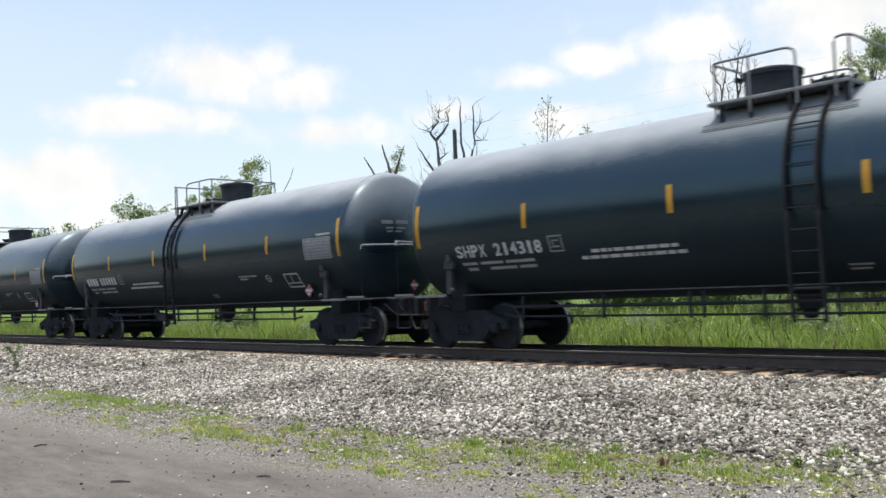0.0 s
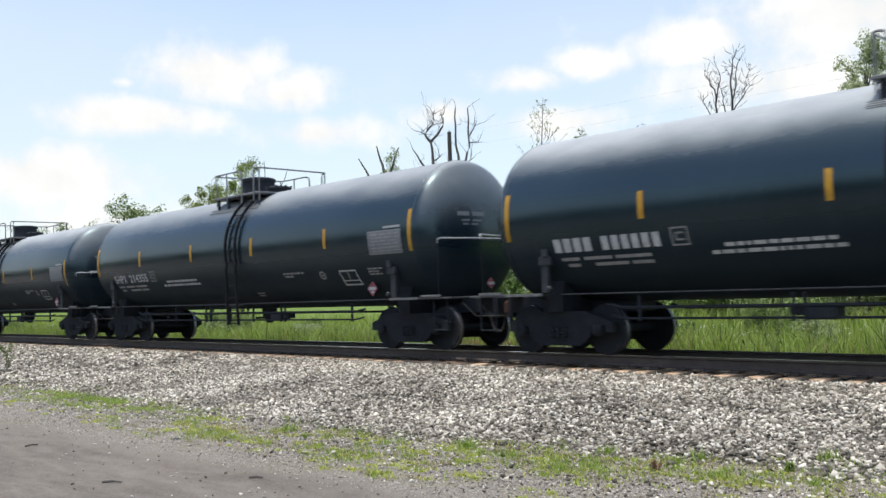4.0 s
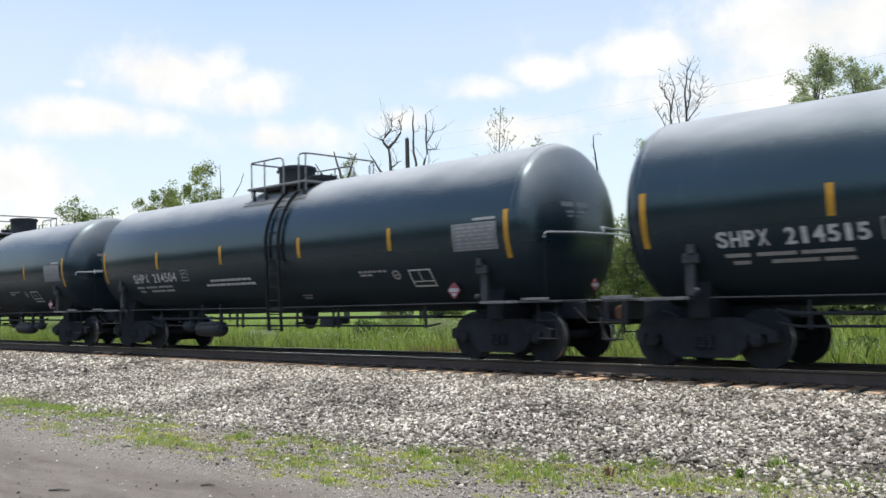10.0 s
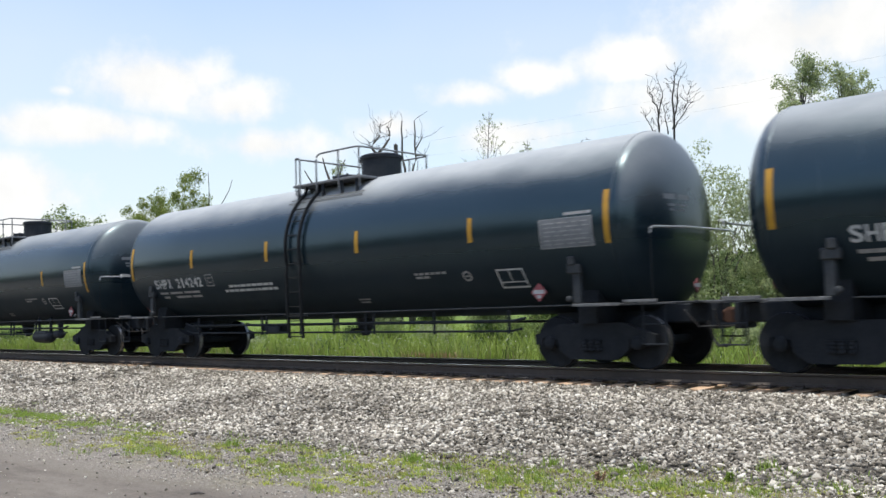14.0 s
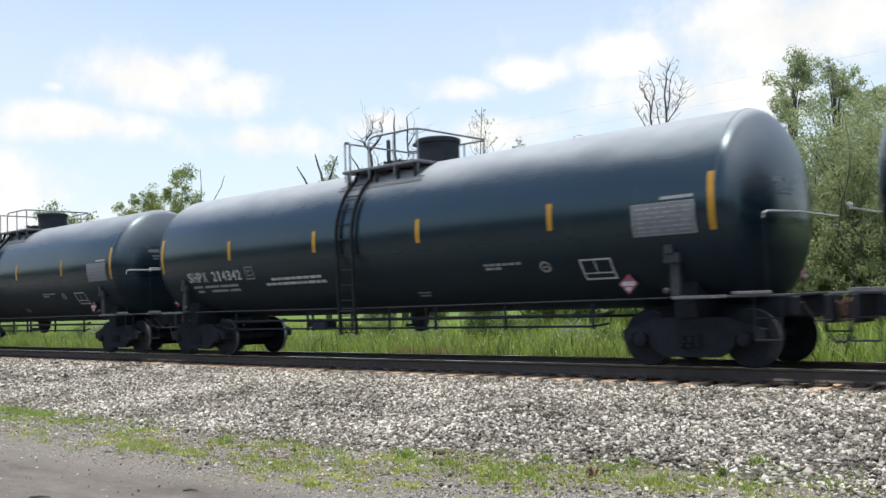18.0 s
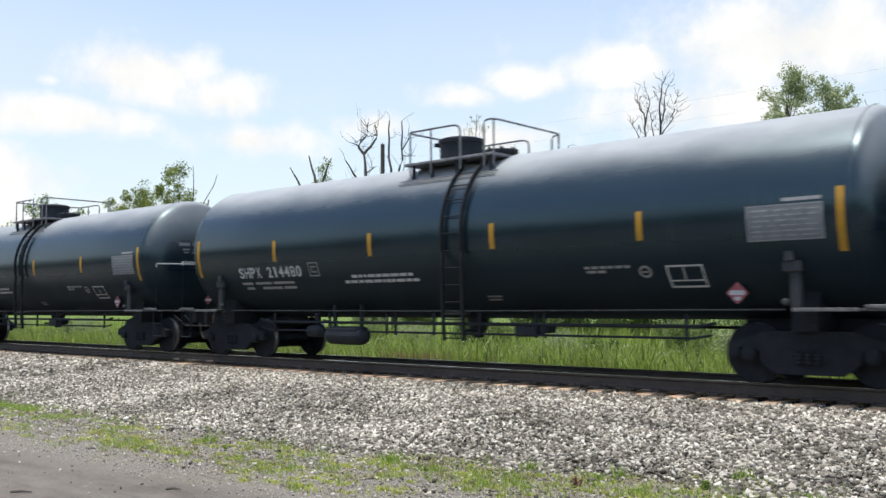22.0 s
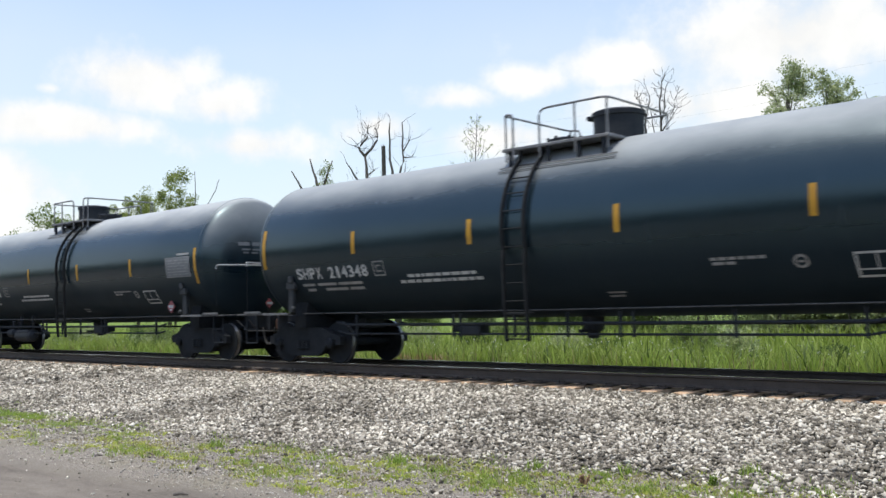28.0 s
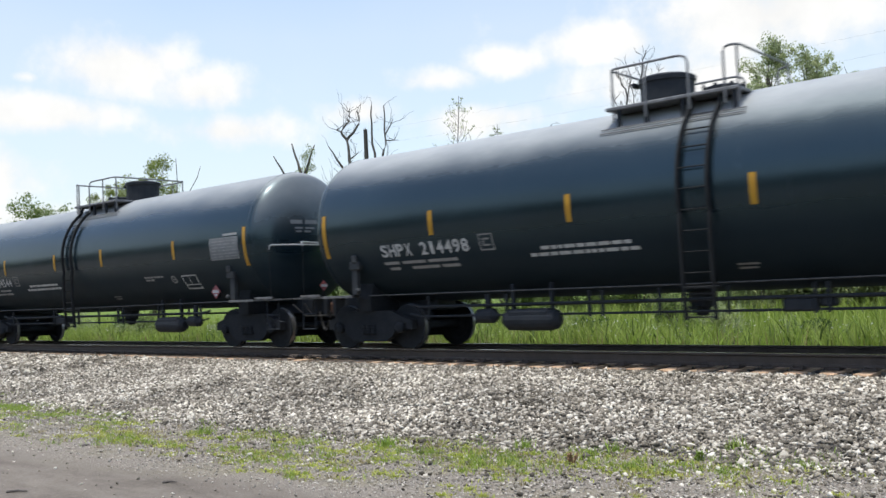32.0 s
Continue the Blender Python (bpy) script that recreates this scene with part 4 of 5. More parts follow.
    box(bm, f * 0.62 - 0.40, -0.12, top + 0.44, 0.08, 0.2, 0.08, 0.012)
    part("hinge", bm, STEEL, dome)
    bm = bmesh.new()
    lathe(bm, [(top - 0.05, 0.30), (top + 0.10, 0.30), (top + 0.10, 0.35), (top + 0.15, 0.35), (top + 0.18, 0.27), (top + 0.185, 0.02)], "z", 24, (f * -0.42 + go * 0.6, 0, 0))
    for k in range(8):
        a = k * math.tau / 8
        box(bm, f * -0.42 + go * 0.6 + 0.34 * math.cos(a), 0.34 * math.sin(a), top + 0.15, 0.05, 0.05, 0.09, 0.008)
    part("manway", bm, STEEL, car, "bolted manway cover")
    hi = 4.72
    dp = 1.13
    for side in (-1, 1):
        y = side * dp
        base = deck - 0.22
        # the long hoop round the housing
        bm = bmesh.new()
        tube(bm, [(f * -0.24 + go, y, base), (f * -0.24 + go, y, hi - 0.13), (f * -0.21 + go, y, hi - 0.05), (f * -0.13 + go, y, hi - 0.01), (f * -0.02 + go, y, hi), (f * 0.6 + go, y, hi), (f * 1.05 + go, y, hi), (f * 1.14 + go, y * 0.95, hi), (f * 1.17 + go, y * 0.85, hi), (f * 1.17 + go, 0, hi)], 0.021)
        rail = part("top_railing", bm, RAILING, car, "bent pipe safety railing")
        for sx, yy in ((0.52, 1.0), (1.14, 0.95)):
            bm = bmesh.new()
            tube(bm, [(f * sx + go, y * yy, base), (f * sx + go, y * yy, hi)], 0.019, 6)
            part("railing_post", bm, RAILING, rail)
        # the short piece past the ladder's opening
        bm = bmesh.new()
        tube(bm, [(f * -0.83 + go, y, base), (f * -0.83 + go, y, hi - 0.08), (f * -0.86 + go, y, hi - 0.02), (f * -0.95 + go, y, hi), (f * -1.03 + go, y * 0.96, hi), (f * -1.06 + go, y * 0.86, hi), (f * -1.06 + go, 0, hi)], 0.021)
        gate = part("gate_railing", bm, RAILING, car)
        bm = bmesh.new()
        tube(bm, [(f * -1.03 + go, y * 0.96, base), (f * -1.03 + go, y * 0.96, hi)], 0.019, 6)
        part("railing_post", bm, RAILING, gate)
    # side ladder down the tank
    bm = bmesh.new()
    lx, half = (-0.50 if f > 0 else 0.66 + back), 0.24
    for dx in (-half, half):
        pts = [Vector((lx + dx, -0.98, deck + 0.02))] + arc_pts(lx + dx, 3.80, 2.2, 0.07, 10) + [Vector((lx + dx, -1.66, 2.0)), Vector((lx + dx, -1.64, 1.2)), Vector((lx + dx, -1.60, 0.56))]
        rings = []
        for i, q in enumerate(pts):
            d = (pts[min(i + 1, len(pts) - 1)] - pts[max(i - 1, 0)]).normalized()
            out = Vector((1, 0, 0)).cross(d)
            rings.append([bm.verts.new(q + Vector((a, 0, 0)) + out * w) for a, w in ((-0.02, -0.035), (0.02, -0.035), (0.02, 0.035), (-0.02, 0.035))])
        for u, v in zip(rings, rings[1:]):
            for k in range(4):
                bm.faces.new((u[k], u[(k + 1) % 4], v[(k + 1) % 4], v[k]))
        bm.faces.new(rings[0][::-1])
        bm.faces.new(rings[-1])
    bmesh.ops.recalc_face_normals(bm, faces=bm.faces)
    lad = part("side_ladder", bm, LADDER, car, "black flat-bar ladder wrapped over the tank")
    for z in (0.60, 0.95, 1.27, 1.59, 1.91, 2.23, 2.55, 2.87, 3.19, 3.48, 3.74):
        y = -1.61 if z < 2.2 else on_tank(0, skin_s(z), 0.07).y
        bm = bmesh.new()
        tube(bm, [(lx - half, y, z), (lx + half, y, z)], 0.013, 6)
        part("rung", bm, LADDER, lad)
    bm = bmesh.new()
    box(bm, lx, -1.56, 1.05, 0.56, 0.16, 0.04, 0.008)
    part("ladder_bracket", bm, LADDER, lad)
    bm = bmesh.new()
    tube(bm, [(-6.7, -1.27, 1.12), (0, -1.27, 1.10), (6.7, -1.27, 1.12)], 0.014, 6)
    part("conduit", bm, GRATE, car, "thin grey pipe along the tank")
    # underneath: pipes, brackets, valves
    for y, z, x0, x1 in ((-1.15, 0.86, -5.7, 5.6), (-1.12, 0.67, -5.7, 5.5), (0.7, 0.80, -5.6, 5.6)):
        bm = bmesh.new()
        tube(bm, [(x0, y, z + 0.06), (x0 + 0.3, y, z), (x1 - 0.3, y, z), (x1, y, z + 0.05)], 0.021 if z < 0.8 else 0.027, 8)
        part("brake_pipe", bm, STEEL, car)
    for x in (-5.1, -2.38, -2.2, -0.9, 0.25, 1.3, 1.55, 3.3, 5.2):
        bm = bmesh.new()
        box(bm, f * x, -1.14, 0.84, 0.05, 0.05, 0.44, 0.008)
        part("pipe_hanger", bm, STEEL, car)
    bm = bmesh.new()
    lathe(bm, [(0.55, 0.06), (0.57, 0.11), (0.66, 0.13), (0.72, 0.19), (0.96, 0.22), (1.02, 0.22)], "z", 16, (f * 0.05, 0, 0))
    box(bm, f * 0.05, -0.25, 0.70, 0.08, 0.4, 0.06, 0.01)
    part("bottom_outlet", bm, STEEL, car, "bottom outlet valve with its handle")
    bm = bmesh.new()
    box(bm, f * -1.95, -1.0, 0.74, 0.46, 0.34, 0.20, 0.03)
    box(bm, f * -2.35, -1.0, 0.78, 0.22, 0.26, 0.15, 0.03)
    part("brake_valve", bm, STEEL, car)
    if kind != "a":
        rx = 3.88 if f > 0 else -2.75
        bm = bmesh.new()
        lathe(bm, [(-0.62, 0.05), (-0.60, 0.13), (-0.50, 0.19), (-0.12, 0.20), (0.40, 0.20), (0.52, 0.17), (0.60, 0.08)], "x", 20, (rx, -1.12, 0.58))
        box(bm, rx, -1.12, 0.62, 0.92, 0.36, 0.30, 0.05)
        part("air_reservoir", bm, STEEL, car, "black air reservoir slung below the tank")
        for dx in (-0.42, 0.42):
            bm = bmesh.new()
            box(bm, rx + dx, -1.10, 0.95, 0.07, 0.08, 0.56, 0.01)
            part("reservoir_hanger", bm, STEEL, car)
        bm = bmesh.new()
        lathe(bm, [(-0.26, 0.05), (-0.22, 0.13), (0.14, 0.14), (0.24, 0.05)], "x", 14, ((rx + f * 1.02), -1.10, 0.66))
        box(bm, (rx + f * 1.02), -1.08, 0.86, 0.12, 0.1, 0.4, 0.02)
        part("control_valve", bm, STEEL, car)
    for e in (-1, 1):
        car_end(car, e)
        end_placard(car, e)
        make_truck(car, e * TRUCK_X)
    # hand brake wheel at one end
    bm = bmesh.new()
    pts = [(0.28 * math.cos(k * math.tau / 20), 0.28 * math.sin(k * math.tau / 20)) for k in range(21)]
    tube(bm, [(-f * 8.70, 0.95 + a, 1.80 + b) for a, b in pts], 0.016, 6)
    for k in range(4):
        a = k * math.pi / 2
        tube(bm, [(-f * 8.70, 0.95, 1.80), (-f * 8.70, 0.95 + 0.28 * math.cos(a), 1.80 + 0.28 * math.sin(a))], 0.011, 5)
    part("brake_wheel", bm, STEEL, car, "hand brake wheel")
    return tagged(car, "black tank car with yellow stripes on the rails", "tank car", "tank cars of the train")


# reporting number (blank where it cannot be read), series, which way round
TRAIN = [
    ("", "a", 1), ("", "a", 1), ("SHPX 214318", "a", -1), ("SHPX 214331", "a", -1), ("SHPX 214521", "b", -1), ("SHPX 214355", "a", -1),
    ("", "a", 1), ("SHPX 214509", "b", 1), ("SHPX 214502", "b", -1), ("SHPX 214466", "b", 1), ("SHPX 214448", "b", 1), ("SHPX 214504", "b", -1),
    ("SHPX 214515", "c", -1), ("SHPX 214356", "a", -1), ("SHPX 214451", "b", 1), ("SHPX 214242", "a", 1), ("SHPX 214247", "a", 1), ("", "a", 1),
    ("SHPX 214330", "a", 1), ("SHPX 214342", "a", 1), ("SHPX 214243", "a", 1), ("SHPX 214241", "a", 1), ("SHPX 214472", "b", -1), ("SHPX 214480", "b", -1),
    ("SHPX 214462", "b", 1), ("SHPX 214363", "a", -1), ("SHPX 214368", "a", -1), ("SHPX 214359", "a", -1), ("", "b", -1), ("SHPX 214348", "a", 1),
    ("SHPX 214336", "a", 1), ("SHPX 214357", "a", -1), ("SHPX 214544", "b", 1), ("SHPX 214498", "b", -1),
]
FIRST = -2  # the first car's place in the row
PITCH = 18.10
CARS = []


def build_train():
    made = {}
    for i, (number, kind, turn) in enumerate(TRAIN):
        if (kind, turn) not in made:
            made[kind, turn] = tank_car(kind, turn)
            car = made[kind, turn]
        else:
            car = copy_thing(made[kind, turn], Matrix.Identity(4))
        CARS.append(car)
    for i, (number, kind, turn) in enumerate(TRAIN):
        m = {("b", -1): 0.46, ("c", -1): 0.11}.get((kind, turn), -0.08)
        if number:
            word, digits = number.split()
            link_mesh("reporting_mark", lettering(word, -6.55 + m, -5.70 + m, 1.87, 2.11), WHITE, CARS[i], "white painted reporting mark")
            link_mesh("car_number", lettering(digits, -5.50 + m, -4.28 + m, 1.87, 2.11), WHITE, CARS[i], "white painted number")
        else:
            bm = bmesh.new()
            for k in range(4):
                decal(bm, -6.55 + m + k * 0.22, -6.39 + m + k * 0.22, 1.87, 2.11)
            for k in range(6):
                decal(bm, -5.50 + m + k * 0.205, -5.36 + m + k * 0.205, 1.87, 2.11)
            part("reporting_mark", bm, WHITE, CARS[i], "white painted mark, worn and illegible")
        tagged(CARS[i], {"a": "black tank car with yellow stripes, on the rails", "b": "black tank car with a slung air reservoir, on the rails", "c": "black tank car with a slung air reservoir, on the rails"}[kind])
    # pale sprayed-on strokes like a basket of fingers on one car
    car = CARS[3]
    mark = None
    strokes = [((-3.32, 2.76), (-3.18, 2.74), (-3.02, 2.66)), ((-3.30, 2.42), (-3.2, 2.52), (-3.02, 2.58)), ((-3.12, 2.40), (-3.22, 2.7), (-3.16, 3.02)),
               ((-2.98, 2.28), (-3.08, 2.7), (-2.98, 3.12)), ((-2.84, 2.20), (-2.92, 2.65), (-2.80, 3.14)), ((-2.64, 2.15), (-2.72, 2.7), (-2.56, 3.26)),
               ((-2.40, 2.15), (-2.52, 2.75), (-2.36, 3.28)), ((-2.12, 2.20), (-2.22, 2.55), (-2.08, 2.92)), ((-1.86, 2.18), (-1.96, 2.5), (-1.84, 2.86)),
               ((-3.12, 2.36), (-2.72, 2.12), (-2.22, 2.12), (-1.80, 2.24)), ((-2.62, 3.08), (-2.32, 3.30), (-1.98, 3.12)), ((-2.24, 2.88), (-1.95, 2.86), (-1.68, 2.56)), ((-1.75, 2.95), (-1.6, 3.05), (-1.48, 3.2))]
    for pts in strokes:
        fine = []
        for a, b in zip(pts, pts[1:]):
            fine += [(a[0] + (b[0] - a[0]) * k / 4, a[1] + (b[1] - a[1]) * k / 4) for k in range(4)]
        fine.append(pts[-1])
        prev, bm = None, bmesh.new()
        for k, (x, z) in enumerate(fine):
            q0, q1 = fine[max(k - 1, 0)], fine[min(k + 1, len(fine) - 1)]
            d = Vector((q1[0] - q0[0], q1[1] - q0[1])).normalized()
            w = 0.012 + 0.030 * math.sin(math.pi * (k + 0.4) / (len(fine) - 0.2))
            row = [bm.verts.new(on_tank(x + s * d.y * w, skin_s(z - s * d.x * w), 0.005)) for s in (-1, 1)]
            if prev:
                bm.faces.new((prev[0], prev[1], row[1], row[0]))
            prev = row
        if mark is None:
            mark = part("graffiti", bm, GRAFFITI, car, "pale sprayed-on strokes in a fan")
        else:
            part("paint_stroke", bm, GRAFFITI, mark)
    tagged(car, "black tank car with pale graffiti and yellow stripes")


build_train()

# ---- trees, thicket, pole and cables ----


def limbs(bm, rng, start, direction, length, radius, depth, tips, bend=0.25, up=0.15, fork=(2, 3), shrink=0.68):
    """A tapering limb that bends and forks."""
    pts, rad = [Vector(start)], [radius]
    d = Vector(direction).normalized()
    n = 5
    for i in range(n):
        d = (d + Vector((rng.uniform(-bend, bend), rng.uniform(-bend, bend), rng.uniform(-bend, bend) + up * 0.3))).normalized()
        pts.append(pts[-1] + d * length / n)
        rad.append(max(radius * (1 - 0.5 * (i + 1) / n), 0.008))
    tube(bm, pts, rad, 7 if depth > 1 else 5)
    if depth == 0:
        tips.append(pts[-1])
        tips.append(pts[-3])
        return
    for k in range(rng.randint(*fork)):
        at = pts[-1] if k == 0 else pts[rng.randint(2, n)]
        a = rng.uniform(0, math.tau)
        spread = rng.uniform(0.35, 0.95)
        nd = (d + Vector((math.cos(a) * spread, math.sin(a) * spread, rng.uniform(0.0, 0.5) * up * 3))).normalized()
        limbs(bm, rng, at, nd, length * shrink * rng.uniform(0.8, 1.15), rad[-1] * 0.85, depth - 1, tips, bend, up, fork, shrink)


def leaf_cloud(name, centres, per, spread, size, mat, seed, parent, label="", squash=0.8):
    """Clumps of small bent leaves about given places."""
    rng = np.random.default_rng(seed)
    c = np.repeat(np.array([tuple(p) for p in centres], float), per, 0)
    n = len(c)
    sp = np.repeat(rng.uniform(0.55, 1.25, len(centres)), per) * spread
    off = rng.normal(size=(n, 3))
    off /= np.linalg.norm(off, axis=1)[:, None]
    off *= (rng.uniform(0.1, 1, n) ** 0.5 * sp)[:, None]
    off[:, 2] *= squash
    p = c + off
    s = rng.uniform(0.6, 1.3, n) * size
    u = rng.normal(size=(n, 3))
    u /= np.linalg.norm(u, axis=1)[:, None]
    w = np.cross(u, rng.normal(size=(n, 3)))
    w /= np.linalg.norm(w, axis=1)[:, None]
    nrm = np.cross(u, w) * (s * 0.25)[:, None]
    u, w = u * s[:, None], w * (s * 0.5)[:, None]
    v = np.stack([p - u, p + w + nrm, p + u, p - w + nrm], 1).reshape(-1, 3)
    i = np.arange(n)[:, None] * 4
    f = np.concatenate([i + np.array([[0, 1, 2]]), i + np.array([[0, 2, 3]])], 0)
    return soup(name, v, f, mat, label, "", parent, kind="")


def tree(name, x, y, height, seed, leaves=0, mat=None, label="", depth=3, trunk=0.45, radius=0.18, spread=0.9, size=0.12, fork=(2, 3), bend=0.22, up=0.5, bark=None, width=1.0):
    rng = random.Random(seed)
    ob = new(name)
    z = ground_height(x, y) - 0.1
    ob.matrix_basis = pose(x, y, z)
    bm = bmesh.new()
    tips = []
    limbs(bm, rng, (0, 0, 0), (rng.uniform(-0.06, 0.06), 0, 1), height * trunk, radius, depth, tips, bend * 0.6, up, fork)
    top = max(max(t.z for t in tips), 0.1)
    k = height / top
    for v in bm.verts:
        v.co = Vector((v.co.x * width * k, v.co.y * width * k, v.co.z * k))
    tips = [Vector((t.x * width * k, t.y * width * k, t.z * k)) for t in tips]
    part("trunk", bm, bark or BARK, ob, "grey-brown trunk and limbs", smooth=True)
    if leaves:
        leaf_cloud("crown", tips, max(leaves // len(tips), 4), spread, size, mat, seed, ob, "loose green foliage with gaps")
    return tagged(ob, label, "tree")


def leafy_tree(x, y, h, r, base, seed, mat, clumps, label, leaf=0.06, per=40, puff=0.5):
    """Trunk and limbs under an open, lobed crown between base and h."""
    rng = random.Random(seed)
    ob = new("tree")
    ob.matrix_basis = pose(x, y, ground_height(x, y) - 0.1)
    bm = bmesh.new()
    tips = []
    tube(bm, [(0, 0, 0), (0.08 * r, 0, base * 0.5), (0, 0.05 * r, base), (0.1 * r, 0, base + (h - base) * 0.6)], [0.055 * r + 0.06, 0.05 * r + 0.05, 0.04 * r + 0.04, 0.03], 9)
    lobes = []
    for k in range(9):
        a, w = k * 2.4 + rng.uniform(-0.4, 0.4), rng.uniform(0.05, 1.0)
        reach = r * (0.35 + 0.5 * math.sin(math.pi * min(w + 0.15, 1)))
        c = Vector((math.cos(a) * reach, math.sin(a) * reach, base + (h - base) * w * 0.88))
        lobes.append((c, r * rng.uniform(0.28, 0.5)))
        tube(bm, [(0, 0, base * 0.7 + (c.z - base) * 0.3), (c.x * 0.5, c.y * 0.5, c.z * 0.6 + base * 0.38), tuple(c)], [0.03 * r + 0.02, 0.02 * r + 0.012, 0.012], 6)
        limbs(bm, rng, tuple(c), (math.cos(a), math.sin(a), 0.8), r * 0.45, 0.014 + 0.006 * r, 1, tips)
    part("trunk", bm, BARK, ob, "grey-brown trunk and limbs", smooth=True)
    centres = list(tips)
    while len(centres) < clumps:
        c, rr = rng.choice(lobes)
        d = Vector((rng.gauss(0, 0.5), rng.gauss(0, 0.5), rng.gauss(0, 0.45)))
        centres.append(c + d * rr * 1.5)
    leaf_cloud("crown", centres, per, puff, leaf, mat, seed, ob, "loose green foliage with gaps")
    return tagged(ob, label, "tree")


# far trees down the line
for i, (x, y, h) in enumerate(((-300, 110, 26), (-268, 112, 26), (-250, 120, 30), (-216, 125, 22), (-200, 128, 21), (-178, 122, 19))):
    leafy_tree(x, y, h, 7.5, h * 0.35, 40 + i, LEAF, 160, "distant green broadleaf tree beyond the meadow", 0.34, 30, 2.2)
# half-dead leafy trees
leafy_tree(-96.6, 60.0, 17.6, 3.5, 11.0, 51, LEAF_YELLOW, 120, "broadleaf tree with a broken dead top", 0.12, 80, 0.80)
leafy_tree(-105.4, 61.0, 16.6, 3.0, 10.0, 52, LEAF_YELLOW, 120, "round green broadleaf tree", 0.12, 80, 0.80)
tree("snag", -96.2, 60.5, 19.0, 53, 0, None, "bare broken stub of a dead tree", 1, 0.8, 0.22, fork=(1, 2), bark=DEAD)
tree("snag", -89.5, 60.0, 14.2, 54, 0, None, "thin bare dead stem", 0, 0.9, 0.14, bark=DEAD)
# dead trees against the sky: limbs drawn as (thickness, points across and up), in metres from the foot


def spire(x, y, h, low, wide, seed, mat, label):
    """A slim young tree: one thin stem with short twigs and small tufts of leaves."""
    rng = random.Random(seed)
    ob = new("tree")
    ob.matrix_basis = pose(x, y, ground_height(x, y) - 0.1)
    bm = bmesh.new()
    line = [(0.08 * math.sin(k * 1.3 + seed), 0.06 * math.sin(k * 2.1), h * k / 10) for k in range(11)]
    tube(bm, line, [0.085 * (1 - 0.9 * k / 10) + 0.006 for k in range(11)], 7)
    tips = []
    for k in range(46):
        z = low + (h * 0.97 - low) * (k / 46) ** 0.9
        a = k * 2.4 + rng.uniform(-0.5, 0.5)
        L = wide * (1 - (z - low) / (h - low) * 0.85) * rng.uniform(0.5, 1.1)
        limbs(bm, rng, (0, 0, z), (math.cos(a), math.sin(a), 0.6), L, 0.012, 1, tips, 0.2, 0.3, (1, 2))
    part("trunk", bm, DEAD, ob, "thin grey stem and twigs", smooth=True)
    leaf_cloud("crown", [t for t in tips if rng.random() < 0.55], 7, 0.14, 0.055, mat, seed, ob, "sparse small leaves")
    return tagged(ob, label, "tree")


def dead_tree(name, x, y, label, stems, seed, twigs=3, face=46, shoots=(), twig=(0.4, 1.3, 0.020)):
    rng = random.Random(seed)
    ob = new(name)
    ob.matrix_basis = pose(x, y, ground_height(x, y) - 0.1, 0, 0, face)
    bm = bmesh.new()
    for thick, pts in stems:
        line, rad = [], []
        for k in range(len(pts) - 1):
            a, b = pts[k], pts[k + 1]
            for s in (0.0, 0.34, 0.67):
                u = a[0] + (b[0] - a[0]) * s
                w = a[1] + (b[1] - a[1]) * s
                line.append((u + rng.uniform(-0.06, 0.06), rng.uniform(-0.12, 0.12) + 0.3 * math.sin(w * 0.7 + thick * 40), w + min(w, 1.0) + (0.7 if name == "snag" and w > 3 else 0)))
        line.append((pts[-1][0], line[-1][1], pts[-1][1] + 1.0 + (0.7 if name == "snag" else 0)))
        rad = [max(thick * (1 - 0.72 * k / (len(line) - 1)), 0.011) for k in range(len(line))]
        tube(bm, line, rad, 7)
        for k in range(2, len(line), 2):
            for _ in range(twigs if thick < 0.12 else twigs // 2):
                tips = []
                limbs(bm, rng, line[k], (rng.uniform(-1, 1), rng.uniform(-0.6, 0.6), rng.uniform(0.1, 1.0)), rng.uniform(twig[0], twig[1]), twig[2], 1, tips, 0.3, 0.2, (1, 2))
    part("trunk", bm, DEAD, ob, "bare grey trunk and limbs", smooth=True)
    if shoots:
        leaf_cloud("leafy_shoot", shoots, 75, 0.45, 0.075, LEAF_YELLOW, seed, ob, "leafy shoots")
    return tagged(ob, label, "dead tree")


dead_tree("dead_tree", -47.0, 45.0, "leafless dead tree with forked grey limbs", [
    (0.26, ((0.1, 0), (0.15, 5), (0.2, 9.6), (0.0, 11.9))),
    (0.11, ((0.0, 11.9), (-0.45, 12.5), (0.15, 13.3), (0.3, 14.2))),
    (0.11, ((0.0, 11.9), (0.6, 12.6), (0.95, 13.3), (0.75, 14.0))),
    (0.13, ((0.2, 9.3), (-0.5, 10.1), (-1.3, 11.4))),
    (0.09, ((0.15, 9.0), (-0.6, 8.7), (-1.2, 8.6))),
    (0.06, ((0.1, 10.4), (0.8, 11.0))),
    (0.05, ((-0.35, 12.4), (-1.0, 12.7)))], 66)
dead_tree("dead_tree", -44.0, 45.0, "slender leafless dead tree with two stems", [
    (0.15, ((-0.1, 0), (-0.1, 6), (-0.15, 9.8), (-0.4, 12.0), (-0.3, 13.9))),
    (0.14, ((0.1, 0), (0.05, 6), (0.1, 9.7), (0.6, 11.2), (0.55, 13.9))),
    (0.06, ((0.6, 11.8), (1.15, 12.9))),
    (0.05, ((0.55, 11.4), (1.5, 11.4))),
    (0.05, ((0.2, 9.9), (0.9, 10.4)))], 63)
